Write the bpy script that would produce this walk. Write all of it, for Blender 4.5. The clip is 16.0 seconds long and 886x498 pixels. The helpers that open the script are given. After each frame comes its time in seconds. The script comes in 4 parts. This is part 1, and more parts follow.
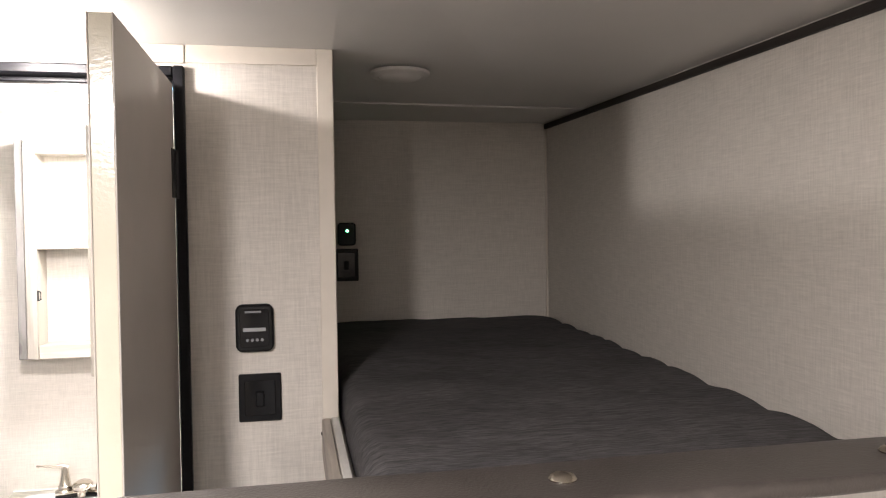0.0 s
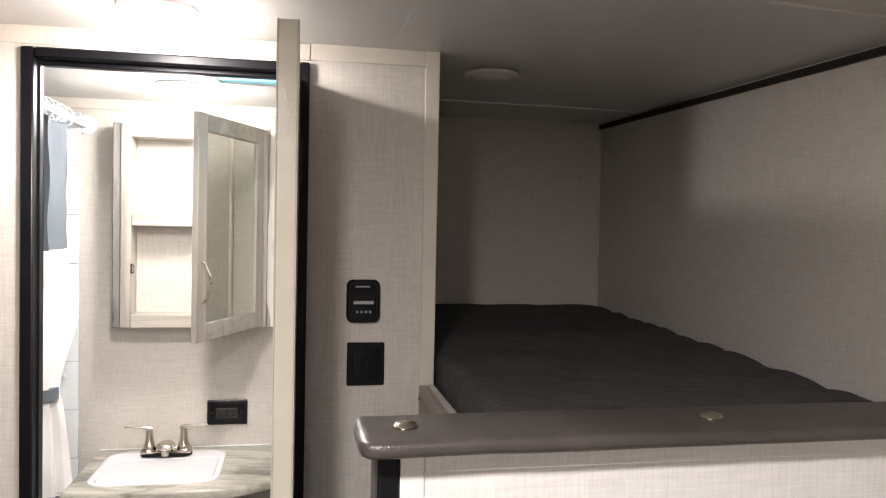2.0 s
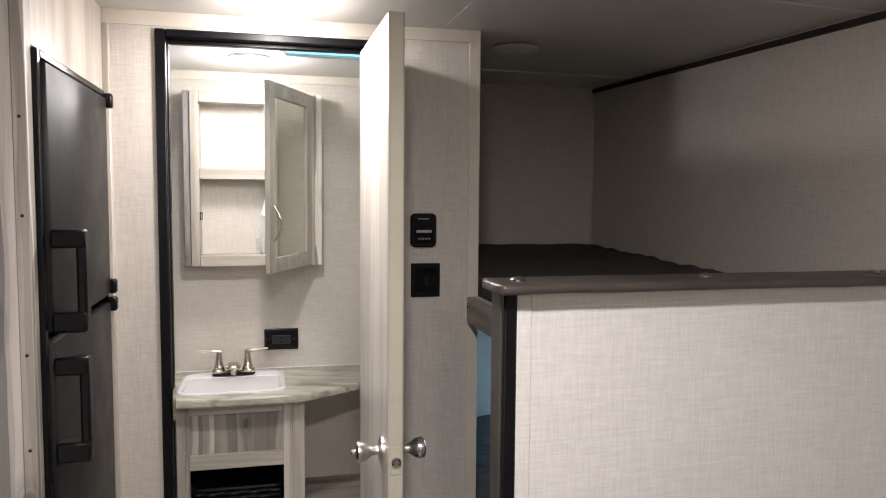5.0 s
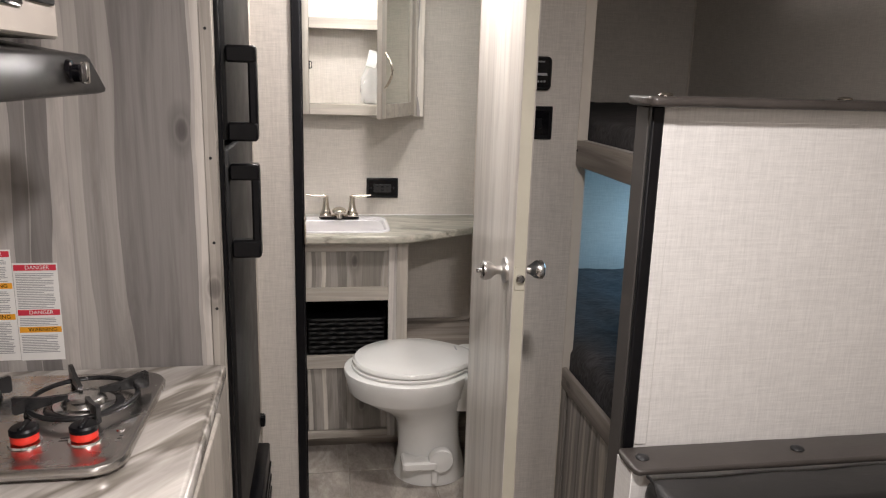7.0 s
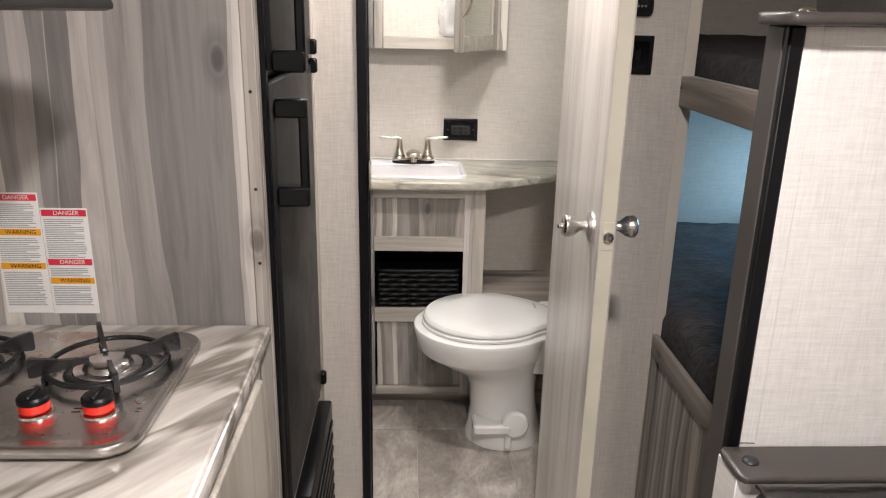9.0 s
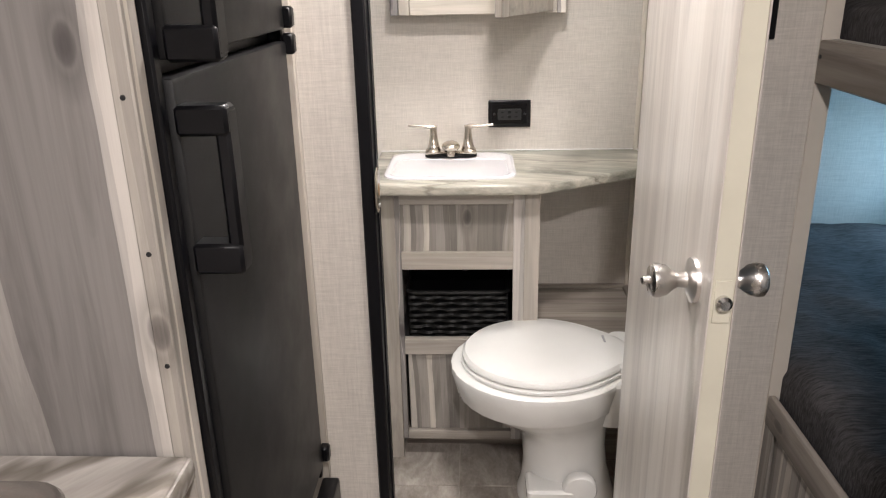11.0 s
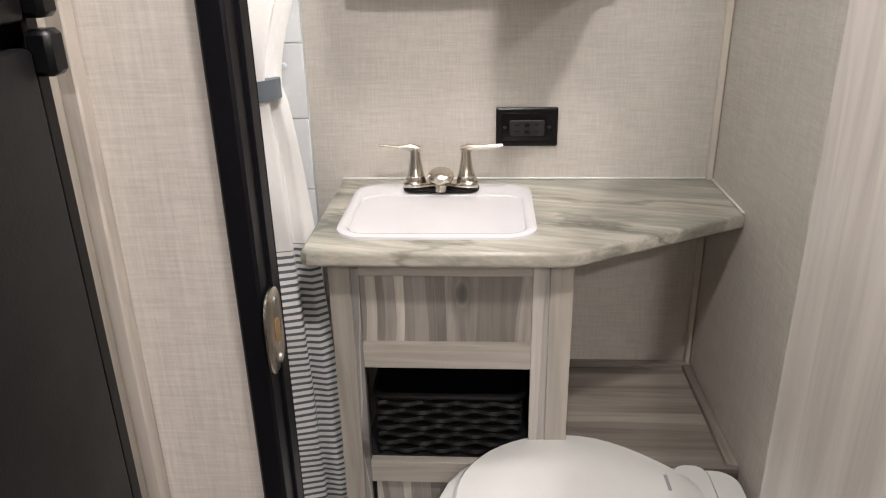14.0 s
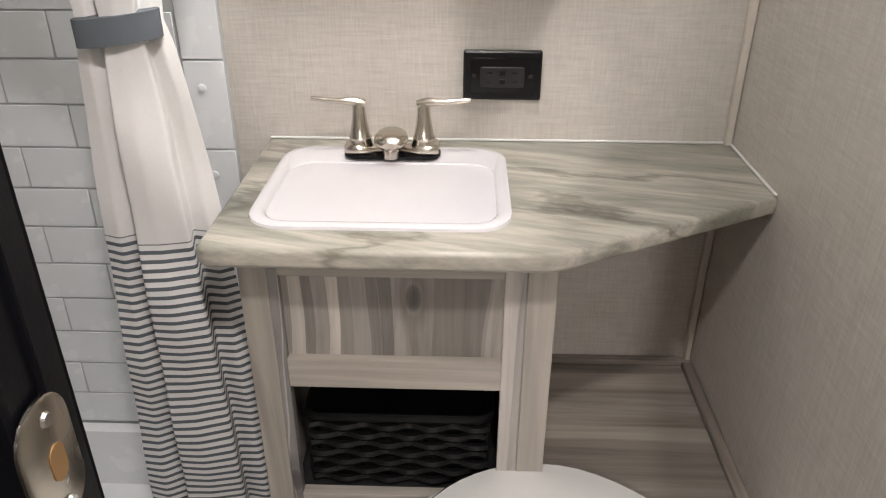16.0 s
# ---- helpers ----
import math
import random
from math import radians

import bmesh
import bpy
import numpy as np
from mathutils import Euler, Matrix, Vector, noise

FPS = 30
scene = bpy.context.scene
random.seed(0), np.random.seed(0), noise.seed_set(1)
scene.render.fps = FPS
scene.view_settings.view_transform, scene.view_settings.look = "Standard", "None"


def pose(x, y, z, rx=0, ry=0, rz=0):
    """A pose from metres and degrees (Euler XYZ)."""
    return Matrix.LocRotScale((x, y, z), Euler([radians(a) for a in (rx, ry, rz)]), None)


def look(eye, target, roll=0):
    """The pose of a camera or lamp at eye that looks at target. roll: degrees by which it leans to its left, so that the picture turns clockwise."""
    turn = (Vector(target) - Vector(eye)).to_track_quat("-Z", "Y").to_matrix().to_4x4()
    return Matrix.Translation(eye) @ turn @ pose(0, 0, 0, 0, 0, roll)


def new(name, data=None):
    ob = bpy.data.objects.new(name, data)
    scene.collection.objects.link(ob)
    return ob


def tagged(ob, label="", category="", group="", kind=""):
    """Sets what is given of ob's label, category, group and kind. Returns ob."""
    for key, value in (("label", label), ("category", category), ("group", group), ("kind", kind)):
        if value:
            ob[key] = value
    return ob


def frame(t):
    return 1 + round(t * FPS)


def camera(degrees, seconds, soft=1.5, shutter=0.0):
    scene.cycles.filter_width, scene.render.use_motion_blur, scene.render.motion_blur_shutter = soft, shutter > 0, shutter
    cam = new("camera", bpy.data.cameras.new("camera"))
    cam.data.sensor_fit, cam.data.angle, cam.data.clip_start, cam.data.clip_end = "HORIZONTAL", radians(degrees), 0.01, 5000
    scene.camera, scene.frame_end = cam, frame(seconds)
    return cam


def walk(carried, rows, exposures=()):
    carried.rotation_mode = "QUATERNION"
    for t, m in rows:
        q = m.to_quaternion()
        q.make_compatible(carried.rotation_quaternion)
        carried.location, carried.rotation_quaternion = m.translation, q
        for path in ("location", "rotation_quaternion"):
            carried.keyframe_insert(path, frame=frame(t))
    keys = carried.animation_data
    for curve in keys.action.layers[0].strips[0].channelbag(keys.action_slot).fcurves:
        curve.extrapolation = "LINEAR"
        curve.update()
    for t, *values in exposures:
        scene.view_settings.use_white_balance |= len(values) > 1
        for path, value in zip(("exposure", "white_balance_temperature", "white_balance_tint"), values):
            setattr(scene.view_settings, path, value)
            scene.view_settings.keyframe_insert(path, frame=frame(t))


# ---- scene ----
cam = camera(61.7, 16.0, 1.15)
PATH = [
    (0, (0.078, 0.486, 1.592), (0.468, 2.448, 1.545), -0.8),
    (0.5, (0.067, 0.478, 1.595), (0.433, 2.443, 1.535), 0.8),
    (1, (0.028, 0.472, 1.595), (0.365, 2.443, 1.552), 1.1),
    (1.5, (-0.052, 0.44, 1.586), (0.295, 2.41, 1.558), 0.7),
    (2, (-0.134, 0.371, 1.575), (0.245, 2.334, 1.514), 1.2),
    (2.5, (-0.183, 0.317, 1.571), (0.237, 2.27, 1.486), 1.1),
    (3, (-0.204, 0.25, 1.567), (0.234, 2.2, 1.498), 0.3),
    (3.2, (-0.212, 0.21, 1.568), (0.223, 2.161, 1.505), 0.1),
    (5.3, (-0.465, -0.035, 1.491), (0.011, 1.899, 1.311), 0.8),
    (5.5, (-0.5, -0.06, 1.478), (-0.028, 1.873, 1.272), 1.3),
    (6, (-0.547, -0.088, 1.449), (-0.101, 1.84, 1.16), 1.8),
    (6.5, (-0.561, -0.085, 1.422), (-0.159, 1.84, 1.058), 2.6),
    (7, (-0.593, -0.09, 1.398), (-0.272, 1.832, 0.945), 1.6),
    (7.5, (-0.598, -0.074, 1.394), (-0.368, 1.838, 0.854), -0.1),
    (8, (-0.6, -0.038, 1.378), (-0.423, 1.87, 0.804), 0.5),
    (8.2, (-0.591, -0.017, 1.372), (-0.42, 1.892, 0.802), 0.8),
    (10.5, (-0.469, 0.481, 1.358), (-0.568, 2.354, 0.665), 0.1),
    (11, (-0.459, 0.625, 1.341), (-0.546, 2.502, 0.656), -1.2),
    (11.5, (-0.433, 0.766, 1.368), (-0.558, 2.642, 0.684), -2.8),
    (12, (-0.415, 0.905, 1.369), (-0.6, 2.78, 0.7), -2.8),
    (12.5, (-0.406, 1.008, 1.338), (-0.602, 2.874, 0.648), -2.2),
    (13, (-0.416, 1.143, 1.323), (-0.585, 2.997, 0.591), -1.5),
    (13.5, (-0.434, 1.261, 1.322), (-0.573, 3.108, 0.57), -1.1),
    (14, (-0.438, 1.337, 1.317), (-0.554, 3.179, 0.546), -1.2),
    (14.5, (-0.434, 1.437, 1.312), (-0.538, 3.263, 0.503), -1.0),
    (15, (-0.421, 1.536, 1.303), (-0.499, 3.339, 0.443), -0.5),
    (15.5, (-0.413, 1.611, 1.293), (-0.482, 3.391, 0.383), -0.3),
    (16, (-0.413, 1.651, 1.276), (-0.469, 3.414, 0.333), 0.1),
]
EXPOSURES = [(0, 2.08), (1, 1.9), (1.5, 1.58), (3, 0.98), (5.5, 0.78), (6.5, 0.82), (8, 1.06), (11, 1.35), (12.5, 1.25), (14, 1.02), (16, 0.98)]
walk(cam, [(t, look(eye, target, roll)) for t, eye, target, roll in PATH], EXPOSURES)

# ---------------- light and exposure ----------------
world = bpy.data.worlds.new("world")
scene.world = world
world.use_nodes = True
wn = world.node_tree.nodes
sky = wn.new("ShaderNodeTexSky")
sky.sky_type, sky.sun_disc = "NISHITA", False
sky.sun_elevation, sky.sun_rotation = radians(40), radians(120)
world.node_tree.links.new(sky.outputs[0], wn["Background"].inputs[0])
wn["Background"].inputs[1].default_value = 0.08


def lamp(name, kind, place, watts, colour, size, target=None, size_y=None):
    data = bpy.data.lights.new(name, kind)
    data.energy, data.color = watts, colour
    if kind == "POINT":
        data.shadow_soft_size = size
    else:
        data.shape, data.size, data.size_y = "RECTANGLE", size, size_y or size
    ob = new(name, data)
    ob.matrix_world = look(place, target) if target else pose(*place)
    return tagged(ob, kind="structure")


WARM = (1.0, 0.925, 0.905)
lamp("aisle_lamp", "POINT", (-0.385, 1.75, 1.895), 2.7, WARM, 0.045)
lamp("aisle_downlight", "AREA", (-0.385, 1.75, 1.925), 3.8, WARM, 0.09, (-0.385, 1.751, 0))
lamp("bath_lamp", "POINT", (-0.456, 2.50, 1.895), 4.4, (1.0, 0.965, 0.955), 0.045)
lamp("bath_downlight", "AREA", (-0.456, 2.50, 1.925), 0.8, (1.0, 0.965, 0.955), 0.09, (-0.456, 2.501, 0))
lamp("cabin_downlight", "AREA", (-0.36, 0.40, 1.925), 11.0, WARM, 0.10, (-0.36, 0.401, 0))
# Unseen rear lamp, added as general fill from behind the camera.
lamp("cabin_downlight", "AREA", (-0.36, -1.30, 1.925), 8.0, WARM, 0.10, (-0.36, -1.299, 0))
lamp("bunk_window_light", "AREA", (0.925, 2.52, 0.86), 1.35, (0.34, 0.68, 1.0), 0.40, (0.3, 2.4, 0.6), 0.26)


# ---------------- materials ----------------
def shader(name, rough=0.5, metal=0.0, colour=(0.5, 0.5, 0.5), coat=0.0, spec=0.5):
    m = bpy.data.materials.new(name)
    m.use_nodes = True
    b = m.node_tree.nodes["Principled BSDF"]
    b.inputs["Roughness"].default_value = rough
    b.inputs["Metallic"].default_value = metal
    b.inputs["Base Color"].default_value = (*colour, 1)
    b.inputs["Coat Weight"].default_value = coat
    b.inputs["Specular IOR Level"].default_value = spec
    return m, m.node_tree.nodes, m.node_tree.links, b


def coords(n, l, scale, rot=(0, 0, 0)):
    tc, mp = n.new("ShaderNodeTexCoord"), n.new("ShaderNodeMapping")
    mp.inputs["Scale"].default_value = scale
    turn = n.new("ShaderNodeMapping")
    turn.inputs["Rotation"].default_value = [radians(a) for a in rot]
    l.new(tc.outputs["Object"], turn.inputs[0])
    l.new(turn.outputs[0], mp.inputs[0])
    return mp.outputs[0]


def noisy(n, l, vec, scale, detail=4, rough=0.6, warp=0.0):
    t = n.new("ShaderNodeTexNoise")
    t.inputs["Scale"].default_value, t.inputs["Detail"].default_value = scale, detail
    t.inputs["Roughness"].default_value, t.inputs["Distortion"].default_value = rough, warp
    l.new(vec, t.inputs["Vector"])
    return t.outputs["Fac"]


def ramp(n, l, fac, *stops):
    r = n.new("ShaderNodeValToRGB")
    while len(r.color_ramp.elements) < len(stops):
        r.color_ramp.elements.new(0.5)
    for e, (p, c) in zip(r.color_ramp.elements, stops):
        e.position, e.color = p, (*c, 1) if not isinstance(c, float) else (c, c, c, 1)
    l.new(fac, r.inputs[0])
    return r.outputs[0]


def mixed(n, l, kind, fac, a, b):
    x = n.new("ShaderNodeMix")
    x.data_type, x.blend_type = "RGBA", kind
    for sock, v in ((x.inputs[0], fac), (x.inputs[6], a), (x.inputs[7], b)):
        if isinstance(v, (int, float)):
            sock.default_value = v
        elif isinstance(v, tuple):
            sock.default_value = (*v, 1)
        else:
            l.new(v, sock)
    return x.outputs[2]


def bumped(n, l, b, height, strength, dist=0.002):
    k = n.new("ShaderNodeBump")
    k.inputs["Strength"].default_value, k.inputs["Distance"].default_value = strength, dist
    l.new(height, k.inputs["Height"])
    l.new(k.outputs[0], b.inputs["Normal"])


def plain(name, colour, rough=0.5, metal=0.0, vary=0.12, scale=9.0, bump=0.05, fine=260.0, coat=0.0, spec=0.5):
    """A paint, plastic, cloth or metal with faint blotches and grain."""
    m, n, l, b = shader(name, rough, metal, colour, coat, spec)
    v = coords(n, l, (1, 1, 1))
    big, grain = noisy(n, l, v, scale), noisy(n, l, v, fine, 2)
    lo, hi = tuple(c * (1 - vary) for c in colour), tuple(min(1, c * (1 + vary)) for c in colour)
    l.new(ramp(n, l, big, (0.3, lo), (0.7, hi)), b.inputs["Base Color"])
    l.new(ramp(n, l, big, (0.3, max(0.03, rough - 0.06)), (0.7, min(1.0, rough + 0.06))), b.inputs["Roughness"])
    if bump:
        bumped(n, l, b, grain, bump)
    return m


def linen(name, colour, weave=0.125):
    """Wall vinyl printed and embossed like woven linen."""
    m, n, l, b = shader(name, 0.55, 0, colour, 0, 0.35)
    h = noisy(n, l, coords(n, l, (22, 22, 300)), 1.0, 3, 0.7)
    v = noisy(n, l, coords(n, l, (300, 300, 18)), 1.0, 3, 0.7)
    blot = noisy(n, l, coords(n, l, (2, 2, 2)), 1.0, 3)
    add = n.new("ShaderNodeMath")
    add.operation = "ADD"
    l.new(h, add.inputs[0]), l.new(v, add.inputs[1])
    half = n.new("ShaderNodeMath")
    half.operation, half.inputs[1].default_value = "MULTIPLY", 0.5
    l.new(add.outputs[0], half.inputs[0])
    lo, hi = tuple(c * (1 - weave) for c in colour), tuple(min(0.9, c * (1 + weave)) for c in colour)
    base = ramp(n, l, half.outputs[0], (0.36, lo), (0.64, hi))
    l.new(mixed(n, l, "MULTIPLY", 0.25, base, ramp(n, l, blot, (0.3, 0.75), (0.7, 1.0))), b.inputs["Base Color"])
    bumped(n, l, b, half.outputs[0], 0.25, 0.0012)
    return m


def streaks(n, l, width):
    """Upright boards and streaks, each of its own tone, with gently wandering edges; 0 to 1."""
    sep = n.new("ShaderNodeSeparateXYZ")
    l.new(coords(n, l, (1, 1, 1)), sep.inputs[0])

    def calc(op, a, c):
        k = n.new("ShaderNodeMath")
        k.operation = op
        for sock, v in zip(k.inputs, (a, c)):
            if isinstance(v, float):
                sock.default_value = v
            else:
                l.new(v, sock)
        return k.outputs[0]

    across = calc("ADD", sep.outputs[0], sep.outputs[1])
    wander = noisy(n, l, coords(n, l, (7, 7, 1.7)), 1.0, 2.5, 0.5)
    across = calc("ADD", across, calc("MULTIPLY", wander, 0.075))
    tones = []
    for scale in (1.25 * width, 3.4 * width):
        v = n.new("ShaderNodeTexVoronoi")
        v.voronoi_dimensions, v.feature = "1D", "F1"
        v.inputs["Scale"].default_value = scale
        l.new(across, v.inputs["W"])
        hue = n.new("ShaderNodeSeparateColor")
        l.new(v.outputs["Color"], hue.inputs[0])
        tones.append(hue.outputs[0])
    return calc("ADD", calc("MULTIPLY", tones[0], 0.5), calc("MULTIPLY", tones[1], 0.5))


def timber(name, tones, along="z", width=9.0, contrast=1.0, rough=0.45, knots=True):
    """Printed grey barn-wood: boards of uneven tone, long grain, and knots. along: the way the grain runs."""
    m, n, l, b = shader(name, rough, 0, tones[1], 0, 0.4)
    run = {"x": (0.05, 1, 1), "y": (1, 0.05, 1), "z": (1, 1, 0.09)}[along]
    fine = {"x": (0.03, 1, 1), "y": (1, 0.03, 1), "z": (1, 1, 0.03)}[along]
    bands = {"x": (0.045, 1, 1), "y": (1, 0.045, 1), "z": (1, 1, 0.045)}[along]
    board = noisy(n, l, coords(n, l, tuple(width * r for r in bands)), 1.0, 1.5, 0.5, 0.45)
    tint = noisy(n, l, coords(n, l, tuple(0.45 * width * r for r in bands)), 1.0, 1, 0.5)
    wavy = noisy(n, l, coords(n, l, tuple(26 * r for r in run)), 1.0, 5, 0.62, 1.0)
    grain = noisy(n, l, coords(n, l, tuple(130 * r for r in fine)), 1.0, 4, 0.65, 0.3)
    if knots and along == "z":
        board = streaks(n, l, width)
        col = ramp(n, l, board, (0.24, tones[0]), (0.42, tones[1]), (0.56, tones[1]), (0.72, tones[2]))
    else:
        col = ramp(n, l, board, (0.40, tones[0]), (0.46, tones[1]), (0.51, tones[1]), (0.55, tones[2]))
    col = mixed(n, l, "MULTIPLY", 0.6 * contrast, col, ramp(n, l, tint, (0.35, (0.72, 0.72, 0.74)), (0.6, (1, 0.99, 0.97))))
    col = mixed(n, l, "MULTIPLY", (0.6 if knots and along == "z" else 0.85) * contrast, col, ramp(n, l, wavy, (0.34, (0.46, 0.45, 0.45)), (0.5, (0.93, 0.93, 0.93)), (0.72, (1, 1, 1))))
    col = mixed(n, l, "MULTIPLY", 0.45 * contrast, col, ramp(n, l, grain, (0.35, (0.62, 0.61, 0.6)), (0.58, (1, 1, 1))))
    if knots:
        sep, flat = n.new("ShaderNodeSeparateXYZ"), n.new("ShaderNodeCombineXYZ")
        l.new(coords(n, l, {"x": (0.5, 1, 1), "y": (1, 0.5, 1), "z": (1, 1, 0.5)}[along]), sep.inputs[0])
        plus = n.new("ShaderNodeMath")
        l.new(sep.outputs[0], plus.inputs[0])
        l.new(sep.outputs[1], plus.inputs[1])
        l.new(plus.outputs[0], flat.inputs[0])
        l.new(sep.outputs[2], flat.inputs[1])
        vor = n.new("ShaderNodeTexVoronoi")
        vor.voronoi_dimensions = "2D"
        vor.inputs["Scale"].default_value = 5.0
        l.new(flat.outputs[0], vor.inputs["Vector"])
        col = mixed(n, l, "MULTIPLY", 0.8, col, ramp(n, l, vor.outputs["Distance"], (0.022, (0.26, 0.25, 0.26)), (0.045, (0.42, 0.41, 0.42)), (0.06, (0.8, 0.8, 0.8)), (0.08, (0.66, 0.66, 0.66)), (0.15, (1, 1, 1))))
    l.new(col, b.inputs["Base Color"])
    bumped(n, l, b, grain, 0.12, 0.001)
    return m


def laminate(name, tones, angle, rough=0.3, veins=0.6, spread=1.0, speckle=0.65):
    """Stone-print worktop with drifting bands and thin dark veins."""
    m, n, l, b = shader(name, rough, 0, tones[1], 0.0, 0.45)
    flow = coords(n, l, (1.6 * spread, 13 * spread, 13 * spread), (0, 0, angle))
    bands = noisy(n, l, flow, 1.0, 5, 0.6, 0.6)
    fine = noisy(n, l, coords(n, l, (7, 60, 60), (0, 0, angle)), 1.0, 6, 0.7, 0.4)
    vein = noisy(n, l, coords(n, l, (1.3 * spread, 4.5 * spread, 4.5 * spread), (0, 0, angle)), 1.0, 4 + 2 * spread, 0.55, 0.3)
    col = ramp(n, l, bands, (0.3, tones[0]), (0.46, tones[1]), (0.56, tones[2]), (0.7, tones[1]))
    col = mixed(n, l, "MULTIPLY", speckle, col, ramp(n, l, fine, (0.35, (0.5, 0.5, 0.47)), (0.6, (1, 1, 1))))
    col = mixed(n, l, "MULTIPLY", veins, col, ramp(n, l, vein, (0.478, (1, 1, 1)), (0.495, (0.3, 0.28, 0.25)), (0.505, (0.4, 0.38, 0.35)), (0.52, (1, 1, 1))))
    l.new(col, b.inputs["Base Color"])
    return m


def tile_stone():
    """Grey-brown stone-print floor tile, each a little different."""
    m, n, l, b = shader("floor_tile", 0.38, 0, (0.3, 0.27, 0.24), 0, 0.4)
    info, tc = n.new("ShaderNodeObjectInfo"), n.new("ShaderNodeTexCoord")
    shift = n.new("ShaderNodeVectorMath")
    shift.operation = "ADD"
    l.new(tc.outputs["Object"], shift.inputs[0])
    up = n.new("ShaderNodeMath")
    up.operation, up.inputs[1].default_value = "MULTIPLY", 37.0
    l.new(info.outputs["Random"], up.inputs[0])
    l.new(up.outputs[0], shift.inputs[1])
    mp = n.new("ShaderNodeMapping")
    mp.inputs["Scale"].default_value = (9, 4, 5)
    l.new(shift.outputs[0], mp.inputs[0])
    big = noisy(n, l, mp.outputs[0], 1.0, 6, 0.62, 0.8)
    small = noisy(n, l, mp.outputs[0], 9.0, 5, 0.7, 0.4)
    col = ramp(n, l, big, (0.3, (0.19, 0.165, 0.145)), (0.5, (0.36, 0.325, 0.29)), (0.68, (0.55, 0.51, 0.465)))
    col = mixed(n, l, "MULTIPLY", 0.6, col, ramp(n, l, small, (0.35, (0.6, 0.58, 0.56)), (0.62, (1, 1, 1))))
    col = mixed(n, l, "MULTIPLY", 0.3, col, ramp(n, l, info.outputs["Random"], (0.0, 0.7), (1.0, 1.0)))
    l.new(col, b.inputs["Base Color"])
    bumped(n, l, b, small, 0.1, 0.001)
    return m


def ribbed_cloth(name, colour):
    """Soft brushed cloth with fine broken ribs and rubbed patches."""
    m, n, l, b = shader(name, 0.9, 0, colour, 0, 0.15)
    rib = noisy(n, l, coords(n, l, (30, 260, 60)), 1.0, 3, 0.6, 0.4)
    nap = noisy(n, l, coords(n, l, (420, 420, 420)), 1.0, 2)
    rub = noisy(n, l, coords(n, l, (2.5, 7, 4)), 1.0, 4, 0.6, 0.5)
    col = ramp(n, l, rib, (0.36, tuple(0.62 * c for c in colour)), (0.66, tuple(1.42 * c for c in colour)))
    col = mixed(n, l, "MULTIPLY", 0.7, col, ramp(n, l, rub, (0.34, 0.62), (0.66, 1.0)))
    l.new(mixed(n, l, "MULTIPLY", 0.4, col, ramp(n, l, nap, (0.35, 0.6), (0.6, 1.0))), b.inputs["Base Color"])
    bumped(n, l, b, rib, 0.5, 0.003)
    return m


def striped_cloth():
    """White curtain cloth with slate stripes below, a slate top, and white between."""
    m, n, l, b = shader("curtain_cloth", 0.85, 0, (0.8, 0.8, 0.8), 0, 0.2)
    tc, sep = n.new("ShaderNodeTexCoord"), n.new("ShaderNodeSeparateXYZ")
    l.new(tc.outputs["Object"], sep.inputs[0])

    def calc(op, a, c):
        k = n.new("ShaderNodeMath")
        k.operation = op
        for sock, v in zip(k.inputs, (a, c)):
            if isinstance(v, float):
                sock.default_value = v
            else:
                l.new(v, sock)
        return k.outputs[0]

    z = sep.outputs["Z"]
    stripe = calc("LESS_THAN", calc("FRACT", calc("DIVIDE", z, 0.0135), 0.0), 0.42)
    low = calc("LESS_THAN", z, 0.825)
    top = calc("GREATER_THAN", z, 1.49)
    mask = calc("MAXIMUM", calc("MULTIPLY", stripe, low), top)
    weave = noisy(n, l, coords(n, l, (300, 300, 300)), 1.0, 2)
    col = mixed(n, l, "MIX", mask, (0.85, 0.84, 0.83), (0.135, 0.155, 0.175))
    l.new(mixed(n, l, "MULTIPLY", 0.1, col, ramp(n, l, weave, (0.3, 0.75), (0.6, 1.0))), b.inputs["Base Color"])
    bumped(n, l, b, weave, 0.1)
    return m


M_LINEN = linen("linen_wallcovering", (0.58, 0.543, 0.495), 0.125)
M_LINEN_PALE = linen("pale_linen_panel", (0.70, 0.685, 0.665), 0.105)
M_CEIL = plain("ceiling_vinyl", (0.60, 0.585, 0.565), 0.42, vary=0.04, bump=0.03)
M_TRIM = plain("cream_trim", (0.62, 0.57, 0.50), 0.45, vary=0.06)
M_DARKTRIM = plain("dark_brown_trim", (0.020, 0.016, 0.014), 0.5, spec=0.25)
M_BLACK = plain("black_plastic", (0.004, 0.004, 0.005), 0.34, vary=0.2, spec=0.22)
M_BLACKGLOSS = plain("black_gloss", (0.003, 0.003, 0.004), 0.12, bump=0, spec=0.3)
M_FRAME = plain("black_door_frame", (0.0035, 0.0035, 0.005), 0.4, vary=0.2, bump=0.08, spec=0.2)
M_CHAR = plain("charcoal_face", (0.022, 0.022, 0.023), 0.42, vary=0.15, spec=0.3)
M_FRIDGE = plain("black_fridge_door", (0.007, 0.007, 0.0075), 0.45, vary=0.15, bump=0.1, fine=420, spec=0.25)
M_BARN = timber("grey_barn_wood", ((0.24, 0.226, 0.218), (0.54, 0.508, 0.478), (0.86, 0.81, 0.735)), width=9.0, contrast=0.72)
M_BARN_FINE = timber("striped_grey_wood", ((0.24, 0.222, 0.20), (0.40, 0.37, 0.335), (0.66, 0.615, 0.55)), "z", 17, 0.8)
M_BARNX = timber("grey_wood_lengthwise", ((0.19, 0.163, 0.14), (0.30, 0.263, 0.227), (0.42, 0.375, 0.327)), "x", 14, 0.7)
